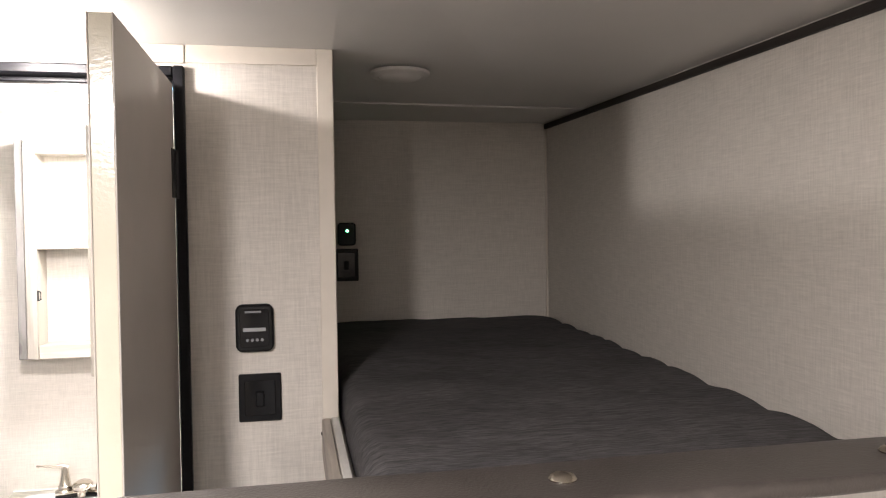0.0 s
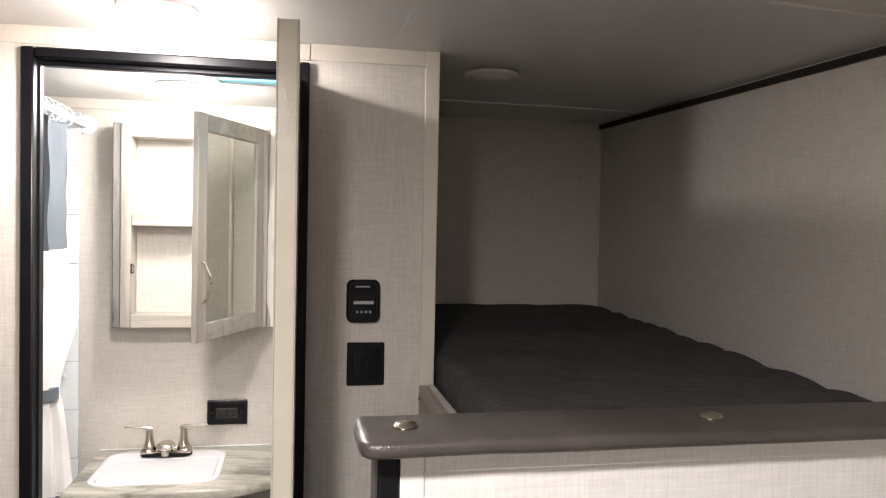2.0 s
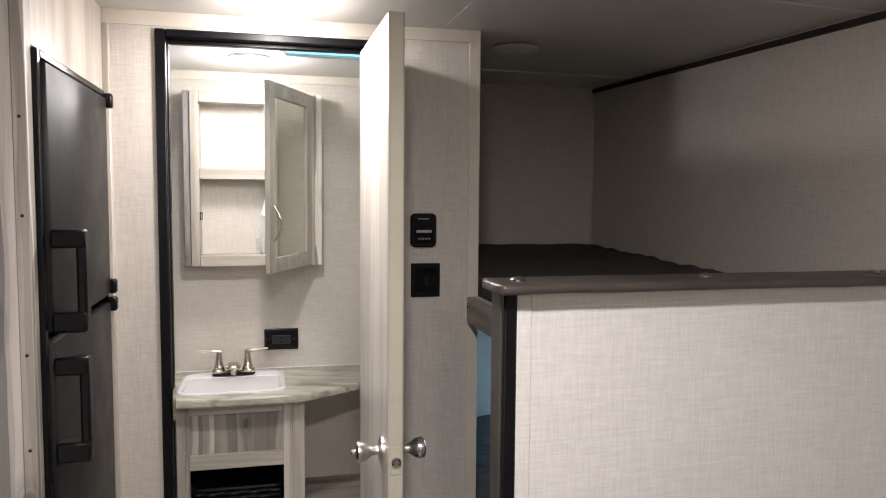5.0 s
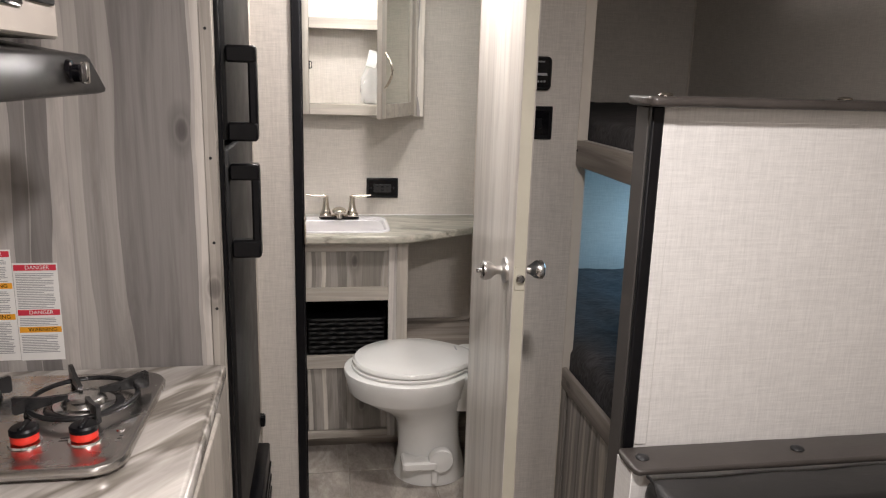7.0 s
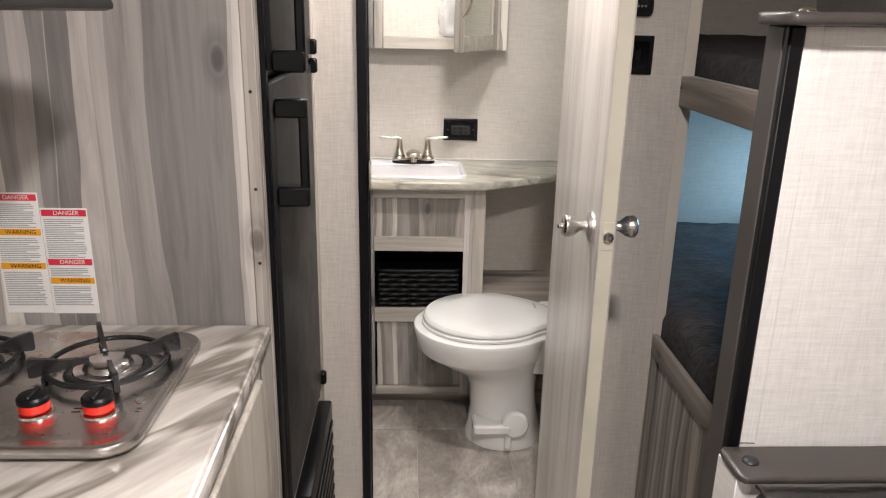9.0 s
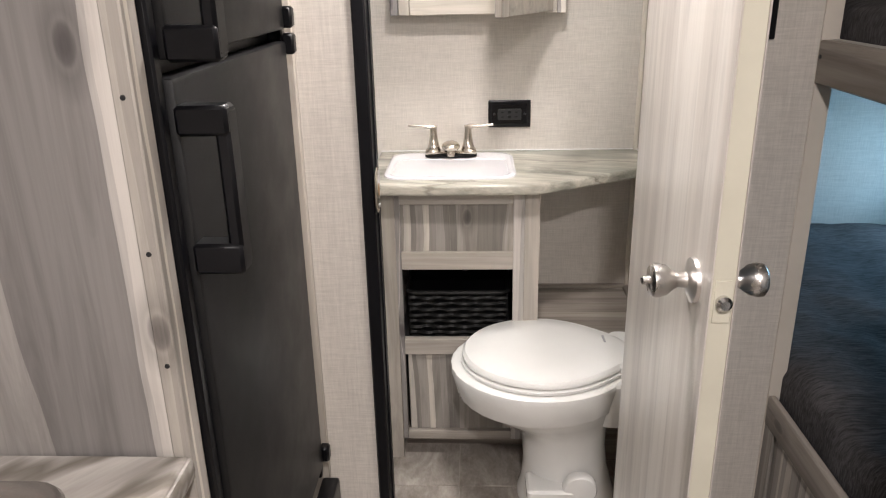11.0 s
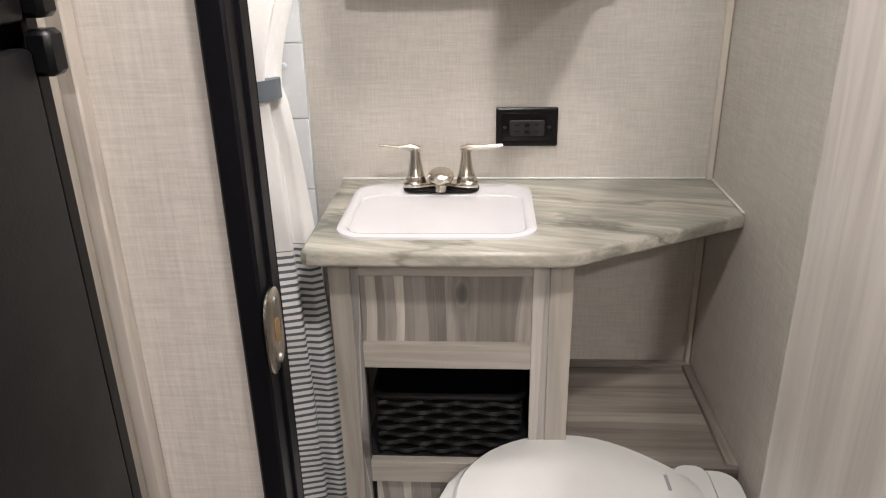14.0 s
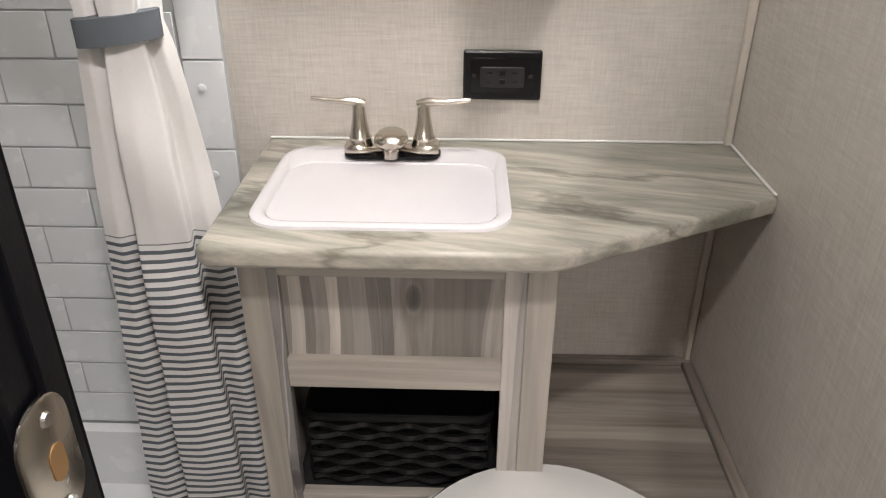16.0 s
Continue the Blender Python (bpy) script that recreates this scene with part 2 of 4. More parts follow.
M_BARNY = timber("grey_wood_rail", ((0.22, 0.19, 0.165), (0.33, 0.29, 0.25), (0.45, 0.40, 0.35)), "y", 14, 0.7)
M_STILE = timber("pale_grey_wood", ((0.36, 0.33, 0.287), (0.43, 0.395, 0.347), (0.49, 0.45, 0.398)), "z", 12, 0.5, knots=False)
M_RAIL = timber("pale_grey_wood_rail", ((0.36, 0.33, 0.287), (0.43, 0.395, 0.347), (0.49, 0.45, 0.398)), "x", 12, 0.5, knots=False)
M_DOOR = timber("whitewashed_door_face", ((0.61, 0.57, 0.525), (0.73, 0.69, 0.635), (0.81, 0.775, 0.72)), "z", 12, 0.38, 0.3, knots=False)
M_DOOREDGE = plain("cream_door_edge", (0.60, 0.57, 0.47), 0.2, vary=0.05, bump=0.16, fine=170, coat=0.3)
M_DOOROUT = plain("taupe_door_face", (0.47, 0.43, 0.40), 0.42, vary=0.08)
M_TOP = laminate("green_grey_stone_laminate", ((0.24, 0.24, 0.205), (0.38, 0.37, 0.315), (0.56, 0.53, 0.46)), 13)
M_KTOP = laminate("kitchen_stone_laminate", ((0.25, 0.232, 0.21), (0.42, 0.39, 0.36), (0.58, 0.545, 0.507)), -52, 0.22, 0.9, 0.5, 0.3)
M_TILE = tile_stone()
M_GROUT = plain("floor_grout", (0.40, 0.365, 0.325), 0.8)
M_WHITE = plain("white_porcelain", (0.80, 0.795, 0.77), 0.12, vary=0.02, bump=0, coat=0.4)
M_SINK = plain("white_sink_acrylic", (0.71, 0.695, 0.72), 0.14, vary=0.02, bump=0, coat=0.3)
M_SHOWER = plain("white_shower_panel", (0.84, 0.86, 0.88), 0.25, vary=0.03, bump=0)
M_SHOWERJ = plain("shower_joint", (0.52, 0.54, 0.55), 0.5, vary=0.05)
M_NICKEL = plain("brushed_nickel", (0.60, 0.55, 0.48), 0.24, 1.0, vary=0.05, bump=0.06, fine=500)
M_CHROME = plain("dull_chrome", (0.62, 0.61, 0.60), 0.2, 1.0, vary=0.05, bump=0.02)
M_STEEL = plain("stainless_steel", (0.56, 0.54, 0.52), 0.26, 1.0, vary=0.06, bump=0.06, fine=600)
M_ENAMEL = plain("black_enamel_iron", (0.012, 0.012, 0.013), 0.28, vary=0.2, bump=0.12)
M_RED = plain("red_knob_skirt", (0.75, 0.035, 0.02), 0.3)
M_FABRIC = ribbed_cloth("charcoal_mattress_cloth", (0.096, 0.092, 0.095))
M_VINYL = plain("black_vinyl", (0.012, 0.0115, 0.0115), 0.36, vary=0.2, bump=0.25, fine=300, spec=0.35)
M_ENDFACE = plain("taupe_grey_laminate", (0.048, 0.043, 0.040), 0.45, vary=0.15)
M_CAP = plain("dark_taupe_vinyl", (0.050, 0.043, 0.039), 0.36, vary=0.2, bump=0.3, fine=320)
M_PIPING = plain("grey_piping", (0.62, 0.60, 0.57), 0.6)
M_HOOD = plain("black_painted_steel", (0.008, 0.0075, 0.007), 0.34, vary=0.2, spec=0.22)
M_CLOTH = striped_cloth()
M_BAND = plain("slate_band", (0.135, 0.155, 0.175), 0.85)
M_WICKER = plain("black_wicker", (0.005, 0.005, 0.005), 0.42, vary=0.3, bump=0.2, spec=0.2)
M_PAPER = plain("white_paper", (0.80, 0.79, 0.77), 0.6, vary=0.02, bump=0)
M_INK = plain("grey_print", (0.33, 0.33, 0.34), 0.6, bump=0)
M_REDINK = plain("red_print", (0.62, 0.03, 0.06), 0.6, bump=0)
M_ORANGE = plain("orange_print", (0.80, 0.36, 0.02), 0.6, bump=0)
M_LABEL = plain("grey_label", (0.20, 0.20, 0.21), 0.4, bump=0)
M_BEIGE = plain("beige_appliance", (0.52, 0.47, 0.42), 0.35, vary=0.05)
M_MIRROR, _, _, _ = shader("mirror_glass", 0.02, 1.0, (0.80, 0.82, 0.76))
M_LENS, _n, _l, _b = shader("light_diffuser", 0.4, 0, (0.9, 0.9, 0.88))
_b.inputs["Emission Color"].default_value, _b.inputs["Emission Strength"].default_value = (1, 0.93, 0.84, 1), 28.0
M_LENSOFF = plain("unlit_diffuser", (0.62, 0.60, 0.58), 0.35, vary=0.03, bump=0)
# Daylight through the vent dome is set as a weak blue emission.
M_DOMEGLOW, _n, _l, _b = shader("dome_daylight_glow", 0.3, 0, (0.5, 0.8, 0.9))
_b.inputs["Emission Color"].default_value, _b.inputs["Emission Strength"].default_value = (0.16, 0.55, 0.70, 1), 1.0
M_GREEN, _n, _l, _b = shader("green_led", 0.3, 0, (0.1, 0.8, 0.2))
_b.inputs["Emission Color"].default_value, _b.inputs["Emission Strength"].default_value = (0.1, 1, 0.25, 1), 6.0
M_BAG, _n, _l, _b = shader("clear_plastic_bag", 0.12, 0, (0.85, 0.85, 0.85))
_b.inputs["Alpha"].default_value = 0.3

# ---------------- mesh helpers ----------------
BASE = {}


def thing(name, at, label, category, group="", kind=""):
    ob = new(name)
    ob.empty_display_size = 0.05
    ob.location = at
    BASE[ob] = Vector(at)
    return tagged(ob, label, category, group, kind)


def mesh_of(name, bm, material, origin=(0, 0, 0), smooth=True):
    bm.transform(Matrix.Translation(-Vector(origin)))
    bmesh.ops.recalc_face_normals(bm, faces=bm.faces[:])
    data = bpy.data.meshes.new(name)
    bm.to_mesh(data)
    bm.free()
    data.materials.append(material)
    if smooth:
        data.shade_smooth()
        data.set_sharp_from_angle(angle=radians(38))
    return data


def part(name, bm, material, parent, label="", smooth=True):
    ob = new(name, mesh_of(name, bm, material, BASE[parent], smooth))
    ob.parent = parent
    BASE[ob] = BASE[parent]
    return tagged(ob, label)


def solid(name, bm, material, label="", category="", kind="structure", group="", smooth=True):
    ob = new(name, mesh_of(name, bm, material, (0, 0, 0), smooth))
    BASE[ob] = Vector((0, 0, 0))
    return tagged(ob, label, category, group, kind)


def joined(bm, other):
    data = bpy.data.meshes.new("tmp")
    other.to_mesh(data)
    other.free()
    bm.from_mesh(data)
    bpy.data.meshes.remove(data)
    return bm


def box(x0, x1, y0, y1, z0, z1, bevel=0.0015, seg=1, bm=None, m=None):
    t = bmesh.new()
    bmesh.ops.create_cube(t, size=1)
    for v in t.verts:
        v.co = (x0 + (v.co.x + 0.5) * (x1 - x0), y0 + (v.co.y + 0.5) * (y1 - y0), z0 + (v.co.z + 0.5) * (z1 - z0))
    if bevel:
        bmesh.ops.bevel(t, geom=t.edges[:], offset=bevel, segments=seg, profile=0.5, affect="EDGES")
    if m:
        t.transform(m)
    return joined(bm, t) if bm else t


TURN_TO = {"z": Matrix(), "x": Matrix.Rotation(radians(90), 4, "Y"), "y": Matrix.Rotation(radians(-90), 4, "X"),
           "-x": Matrix.Rotation(radians(-90), 4, "Y"), "-y": Matrix.Rotation(radians(90), 4, "X"), "-z": Matrix.Rotation(radians(180), 4, "X")}


def lathe(profile, at, axis="z", seg=24, bm=None, m=None):
    """Turns a profile of (radius, height) about an axis at a place."""
    t = bmesh.new()
    rings = [[t.verts.new((r * math.cos(a), r * math.sin(a), h)) for a in (2 * math.pi * k / seg for k in range(seg))] for r, h in profile]
    for a, b in zip(rings, rings[1:]):
        for k in range(seg):
            t.faces.new((a[k], a[(k + 1) % seg], b[(k + 1) % seg], b[k]))
    t.faces.new(rings[0][::-1]), t.faces.new(rings[-1])
    t.transform(Matrix.Translation(at) @ (m or TURN_TO[axis]))
    return joined(bm, t) if bm else t


def loft(loops, bm=None, caps=True):
    t = bmesh.new()
    rings = [[t.verts.new(p) for p in loop] for loop in loops]
    k = len(rings[0])
    for a, b in zip(rings, rings[1:]):
        for i in range(k):
            t.faces.new((a[i], a[(i + 1) % k], b[(i + 1) % k], b[i]))
    if caps:
        t.faces.new(rings[0][::-1]), t.faces.new(rings[-1])
    return joined(bm, t) if bm else t


def tube(points, radius, seg=8, bm=None, closed=False):
    """A round rod along points; radius may be a number or one for each point."""
    pts = [Vector(p) for p in points]
    loops = []
    for i, p in enumerate(pts):
        a = pts[i - 1] if i or closed else p
        b = pts[(i + 1) % len(pts)] if i + 1 < len(pts) or closed else p
        d = (b - a).normalized()
        side = d.cross(Vector((0, 0, 1)))
        side = side.normalized() if side.length > 0.05 else Vector((1, 0, 0))
        up = side.cross(d).normalized()
        r = radius[i] if isinstance(radius, (list, tuple)) else radius
        loops.append([p + r * (math.cos(q) * side + math.sin(q) * up) for q in (2 * math.pi * k / seg for k in range(seg))])
    if closed:
        loops.append(loops[0])
    return loft(loops, bm, not closed)


def round_rect(x0, x1, y0, y1, r, z, k=5):
    out = []
    for cx, cy, a0 in ((x1 - r, y1 - r, 0), (x0 + r, y1 - r, 90), (x0 + r, y0 + r, 180), (x1 - r, y0 + r, 270)):
        for i in range(k + 1):
            a = radians(a0 + 90 * i / k)
            out.append((cx + r * math.cos(a), cy + r * math.sin(a), z))
    return out


def plate_y(x0, x1, z0, z1, y_back, y_front, r, inset=0.003, bm=None):
    """A rounded plate on a wall that faces -y."""
    def ring(d, y):
        return [(x, y, z) for x, z, _ in round_rect(x0 + d, x1 - d, z0 + d, z1 - d, max(r - d, 0.001), 0)]
    return loft([ring(0, y_back), ring(0, y_front + inset), ring(inset, y_front)], bm)


def prism(poly, z0, z1, bevel=0.0, seg=2):
    t = bmesh.new()
    f = t.faces.new([t.verts.new((x, y, z0)) for x, y in poly])
    top = bmesh.ops.extrude_face_region(t, geom=[f])
    for v in top["geom"]:
        if isinstance(v, bmesh.types.BMVert):
            v.co.z = z1
    if bevel:
        bmesh.ops.bevel(t, geom=t.edges[:], offset=bevel, segments=seg, profile=0.5, affect="EDGES")
    return t


def lathe_oval(cx, cy, rx, ry, z, k=32, egg=0.0):
    return [(cx + rx * math.cos(a) , cy + ry * math.sin(a) * (1 + egg * math.cos(a)), z) for a in (2 * math.pi * i / k for i in range(k))]


# ---------------- the shell ----------------
WL, WR, WF, WB, CZ = -1.44, 0.90, -2.0, 2.84, 1.947
floor = solid("floor", box(WL - 0.06, WR + 0.06, WF - 0.06, WB + 0.06, -0.06, -0.003, 0), M_GROUT, "pale grout bed under stone-print floor tiles", "floor")
solid("wall_rear", box(WL - 0.06, WR + 0.06, WB, WB + 0.06, -0.05, CZ + 0.05, 0), M_LINEN, "cream linen-textured wall covering", "wall")
solid("wall_left", box(WL - 0.06, WL, WF, WB, -0.05, CZ + 0.05, 0), M_LINEN, "cream linen-textured side wall", "wall")
solid("wall_front", box(WL - 0.06, WR + 0.06, WF - 0.06, WF, -0.05, CZ + 0.05, 0), M_LINEN, "cream linen-textured end wall", "wall")
w = box(WR, WR + 0.06, WF, 2.30, -0.05, CZ + 0.05, 0)
box(WR, WR + 0.06, 2.74, WB, -0.05, CZ + 0.05, 0, bm=w)
box(WR, WR + 0.06, 2.30, 2.74, -0.05, 0.72, 0, bm=w)
box(WR, WR + 0.06, 2.30, 2.74, 1.0, CZ + 0.05, 0, bm=w)
solid("wall_right", w, M_LINEN, "cream linen-textured wall beside the bunks", "wall")
DX0, DX1, DZ = -0.650, -0.137, 1.890
w = box(WL, DX0 - 0.004, 1.945, 1.985, -0.05, CZ + 0.02, 0)
box(DX1 + 0.004, 0.152, 1.945, 1.985, -0.05, CZ + 0.02, 0, bm=w)
box(DX0 - 0.004, DX1 + 0.004, 1.945, 1.985, DZ + 0.004, CZ + 0.02, 0, bm=w)
solid("wall_partition", w, M_LINEN, "cream linen bathroom partition with a door opening", "wall")
solid("wall_bunk", box(0.028, 0.150, 1.985, WB, -0.05, CZ + 0.02, 0), M_LINEN, "cream linen wall between bathroom and bunks", "wall")


def ceiling_z(x, y):
    """Over the bunks the ceiling falls towards the front along the outer wall."""
    return CZ - 0.0198 * (WB - max(y, 1.13)) * min(1.0, max(0.0, (x - 0.05) / (WR - 0.05)))


solid("ceiling", box(WL - 0.06, WR + 0.06, WF - 0.06, WB + 0.06, CZ, CZ + 0.06, 0), M_CEIL, "smooth off-white vinyl ceiling", "ceiling")
c = loft([[(0.05, y, CZ + 0.004), (0.05, y, CZ - 0.0005), (WR, y, ceiling_z(WR, y) - 0.0005), (WR, y, CZ + 0.004)] for y in (1.13, WB)])
for x0, y0 in ((0.155, 2.512), (0.06, 1.404)):
    loft([[(x, y, ceiling_z(x, y0) + dz) for y, dz in ((y0, -0.003), (y0 + 0.006, -0.003), (y0 + 0.006, 0.002), (y0, 0.002))] for x in (x0, WR)], c)
solid("ceiling_bunk", c, M_CEIL, "off-white vinyl ceiling panel over the bunks with thin seams", "ceiling")

# trims
t = box(0.124, 0.1545, 1.941, 1.9448, 0.0, CZ, 0.001)
box(0.1522, 0.1555, 1.9448, 1.985, 0.0, CZ, 0.001, bm=t)
solid("trim_1", t, M_TRIM, "narrow cream corner moulding on the partition", "trim")
solid("trim_2", box(DX1 + 0.02, 0.1238, 1.941, 1.9448, 1.914, CZ, 0.001), M_TRIM, "cream cornice strip on the partition", "trim")
solid("trim_3", box(WL, DX1 + 0.018, 1.941, 1.9448, 1.912, CZ, 0.001), M_TRIM, "cream cornice strip over the bathroom door", "trim")
t = bmesh.new()
q = [(WR - 0.008, 2.838, 1.926), (WR - 0.0005, 2.838, 1.926), (WR - 0.0005, 2.838, 1.942), (WR - 0.008, 2.838, 1.942)]
loft([q, [(x, 1.13, z - 0.034) for x, y, z in q], [(x, -1.99, z - 0.034) for x, y, z in q]], t)
solid("trim_4", t, M_DARKTRIM, "dark brown cove strip along the top of the bunk wall", "trim")
solid("trim_5", box(WR - 0.006, WR - 0.0005, 2.832, 2.8395, 1.0, 1.92, 0.001), M_TRIM, "thin cream corner bead", "trim")
solid("trim_6", box(0.014, 0.0275, 2.826, 2.8395, 0.41, CZ, 0.003), M_TRIM, "cream bathroom corner bead", "trim")
solid("trim_7", box(WL, 0.028, 2.834, 2.8396, 1.915, CZ, 0.001), M_TRIM, "cream strip along the bathroom ceiling", "trim")
solid("trim_8", box(-0.7895, -0.770, 1.926, 1.9448, 0.0, 1.91, 0.002), M_STILE, "pale wood filler strip beside the refrigerator", "trim")
solid("baseboard", box(-0.769, DX0 - 0.022, 1.938, 1.9448, 0.0, 0.02, 0.001), M_TRIM, "thin cream floor strip", "trim")

# black bathroom door frame
fr = thing("door_frame", (-0.39, 1.96, 0), "black metal bathroom door frame in the partition", "door frame", kind="structure")
b = box(DX0 - 0.018, DX0 + 0.006, 1.936, 1.989, 0.0, DZ + 0.016, 0.003)
box(DX0 + 0.006, DX0 + 0.009, 1.964, 1.989, 0.0, DZ - 0.003, 0.003, bm=b)
part("jamb", b, M_FRAME, fr)
part("jamb", box(DX1 - 0.002, DX1 + 0.018, 1.930, 1.984, 0.0, DZ + 0.016, 0.003), M_FRAME, fr)
b = box(DX0 + 0.0065, DX1 - 0.0025, 1.936, 1.989, DZ - 0.004, DZ + 0.016, 0.003)
box(DX0 + 0.010, DX1 - 0.003, 1.964, 1.989, DZ - 0.014, DZ - 0.004, 0.002, bm=b)
part("head", b, M_FRAME, fr)
sp = loft([[(DX0 + 0.0092 + dx, y, z) for y, z, _ in round_rect(1.926 + s, 1.976 - s, 0.932 + s, 1.018 - s, 0.022, 0)] for dx, s in ((0, 0), (0.002, 0), (0.003, 0.002))])
strike = part("strike_plate", sp, M_NICKEL, fr, "curved nickel strike plate with a latch hole")
part("latch_hole", loft([[(DX0 + 0.0124 + dx, y, z) for y, z, _ in round_rect(1.947, 1.961, 0.963, 0.987, 0.0065, 0)] for dx in (0, 0.0006)]), plain("bare_wood_hole", (0.26, 0.15, 0.06), 0.7), strike)
for z in (0.944, 1.005):
    part("screw", lathe([(0.005, 0), (0.004, 0.002)], (DX0 + 0.0122, 1.954, z), "x", 10), M_CHROME, strike)

# ---------------- bathroom door, standing open ----------------
dr = thing("door_1", (-0.153, 1.93, 0.02), "open whitewashed bathroom door with brushed metal knobs", "door", kind="structure")
part("slab", box(-0.1690, -0.1410, 1.476, 1.926, 0.02, 1.870, 0.0008), M_DOOREDGE, dr, "cream glossy door edge", smooth=False)
part("inner_face", box(-0.1712, -0.1690, 1.4745, 1.927, 0.02, 1.8705, 0.0006), M_DOOR, dr, "whitewashed wood-grain face", smooth=False)
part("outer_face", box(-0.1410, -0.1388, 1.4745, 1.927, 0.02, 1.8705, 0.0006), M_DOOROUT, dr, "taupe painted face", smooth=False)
KNOB = [(0.031, 0), (0.030, 0.005), (0.022, 0.008), (0.011, 0.011), (0.0095, 0.022), (0.0135, 0.029), (0.0205, 0.038), (0.0232, 0.048), (0.0225, 0.055), (0.0185, 0.0585), (0.009, 0.0595)]
k = part("knob", lathe(KNOB, (-0.1712, 1.540, 0.962), "-x", 32), M_STEEL, dr, "brushed tulip knob")
part("turn_button", lathe([(0.006, 0), (0.006, 0.008), (0.004, 0.010)], (-0.2307, 1.540, 0.962), "-x", 12), M_STEEL, k)
part("knob", lathe(KNOB, (-0.1388, 1.540, 0.962), "x", 32), M_STEEL, dr, "brushed tulip knob")
lt = part("latch_plate", box(-0.1655, -0.1435, 1.4737, 1.476, 0.931, 0.988, 0.0006), M_DOOREDGE, dr)
part("latch_bolt", lathe([(0.010, 0), (0.010, 0.007), (0.006, 0.011)], (-0.1545, 1.4740, 0.959), "-y", 16), M_CHROME, lt)
for z in (0.25, 0.95, 1.66):
    part("hinge", lathe([(0.005, 0), (0.005, 0.09)], (-0.1350, 1.933, z), "z", 10, bm=box(-0.1387, -0.1365, 1.895, 1.930, z, z + 0.09, 0.0005)), M_CHAR, dr)

# ---------------- ceiling lights and vent ----------------
def ceiling_light(x, y, lit, group):
    cz = ceiling_z(x, y)
    ob = thing("ceiling_light", (x, y, cz), "round flush ceiling light, switched on" if lit else "round flush ceiling light, unlit", "ceiling light", group)
    ring = M_LENSOFF if lit else M_CEIL
    part("trim_ring", lathe([(0.066, 0), (0.066, -0.006), (0.060, -0.010), (0.048, -0.010), (0.048, 0)], (x, y, cz), "z", 40), ring, ob)
    part("diffuser", lathe([(0.0475, -0.004), (0.0475, -0.010), (0.040, -0.015), (0.020, -0.018), (0.004, -0.0185)], (x, y, cz), "z", 40), M_LENS if lit else M_CEIL, ob)


# The last fixture is an added, unseen one for the rear fill lamp.
for x, y in ((-0.385, 1.75), (-0.456, 2.50), (-0.36, 0.40), (-0.36, -1.30)):
    ceiling_light(x, y, True, "ceiling lights")
ceiling_light(0.31, 2.11, False, "")
vt = thing("roof_vent", (-0.24, 2.22, CZ), "pale blue translucent roof vent in the bathroom ceiling", "roof vent")
b = box(-0.37, -0.345, 2.06, 2.40, CZ - 0.014, CZ, 0.004)
for r in ((-0.065, -0.04, 2.06, 2.40), (-0.3445, -0.0655, 2.06, 2.085), (-0.3445, -0.0655, 2.375, 2.40)):
    box(*r, CZ - 0.014, CZ, 0.004, bm=b)
part("frame", b, M_LENSOFF, vt)
# The dome's own emission stands in for daylight from outside.
part("dome", box(-0.344, -0.066, 2.086, 2.374, CZ - 0.006, CZ - 0.001, 0.002), M_DOMEGLOW, vt, "translucent dome, its daylight set as a blue glow")

# ---------------- wall devices ----------------
PY = 1.9448
mn = thing("tank_monitor", (0, PY, 1.41), "black rounded tank monitor panel with small buttons", "monitor panel")
part("housing", plate_y(-0.036, 0.034, 1.369, 1.459, PY, PY - 0.016, 0.013, 0.004), M_BLACK, mn)
part("face", plate_y(-0.028, 0.026, 1.378, 1.451, PY - 0.016, PY - 0.0175, 0.008, 0.001), M_BLACKGLOSS, mn)
part("display_slot", box(-0.018, 0.012, PY - 0.0185, PY - 0.0174, 1.443, 1.447, 0.0003), M_LABEL, mn)
part("name_strip", box(-0.022, 0.020, PY - 0.0185, PY - 0.0174, 1.408, 1.415, 0.0003), M_INK, mn, "grey lettering strip")
for i in range(4):
    part("button", lathe([(0.003, 0), (0.003, 0.003)], (-0.014 + 0.009 * i, PY - 0.0174, 1.392), "-y", 8), M_LABEL, mn)


def wall_plate(name, x0, x1, z0, z1, y, label, category, rocker):
    ob = thing(name, ((x0 + x1) / 2, y, (z0 + z1) / 2), label, category)
    part("plate", plate_y(x0, x1, z0, z1, y, y - 0.007, 0.003, 0.002), M_BLACK, ob)
    part("insert", plate_y(x0 + 0.011, x1 - 0.011, z0 + 0.012, z1 - 0.012, y - 0.007, y - 0.009, 0.003, 0.001), M_BLACKGLOSS, ob)
    cx, cz = (x0 + x1) / 2, (z0 + z1) / 2
    if rocker:
        part("rocker", box(cx - 0.008, cx + 0.008, y - 0.014, y - 0.009, cz - 0.016, cz + 0.013, 0.002), M_BLACK, ob)
    return ob


wall_plate("light_switch", -0.033, 0.046, 1.234, 1.325, PY, "black square light switch plate on the partition", "light switch", True)
WY = WB - 0.0004
ot = thing("power_outlet", (-0.356, WY, 0.961), "black double power outlet above the washbasin", "power outlet")
b = plate_y(-0.4185, -0.2935, 0.9215, 1.0005, WY, WY - 0.010, 0.003, 0.003)
part("bezel", b, M_BLACK, ot)
part("recess", plate_y(-0.408, -0.304, 0.932, 0.990, WY - 0.0095, WY - 0.0115, 0.005, 0.001), M_BLACKGLOSS, ot)
so = part("socket_face", plate_y(-0.391, -0.321, 0.944, 0.976, WY - 0.0114, WY - 0.016, 0.004, 0.001), M_CHAR, ot)
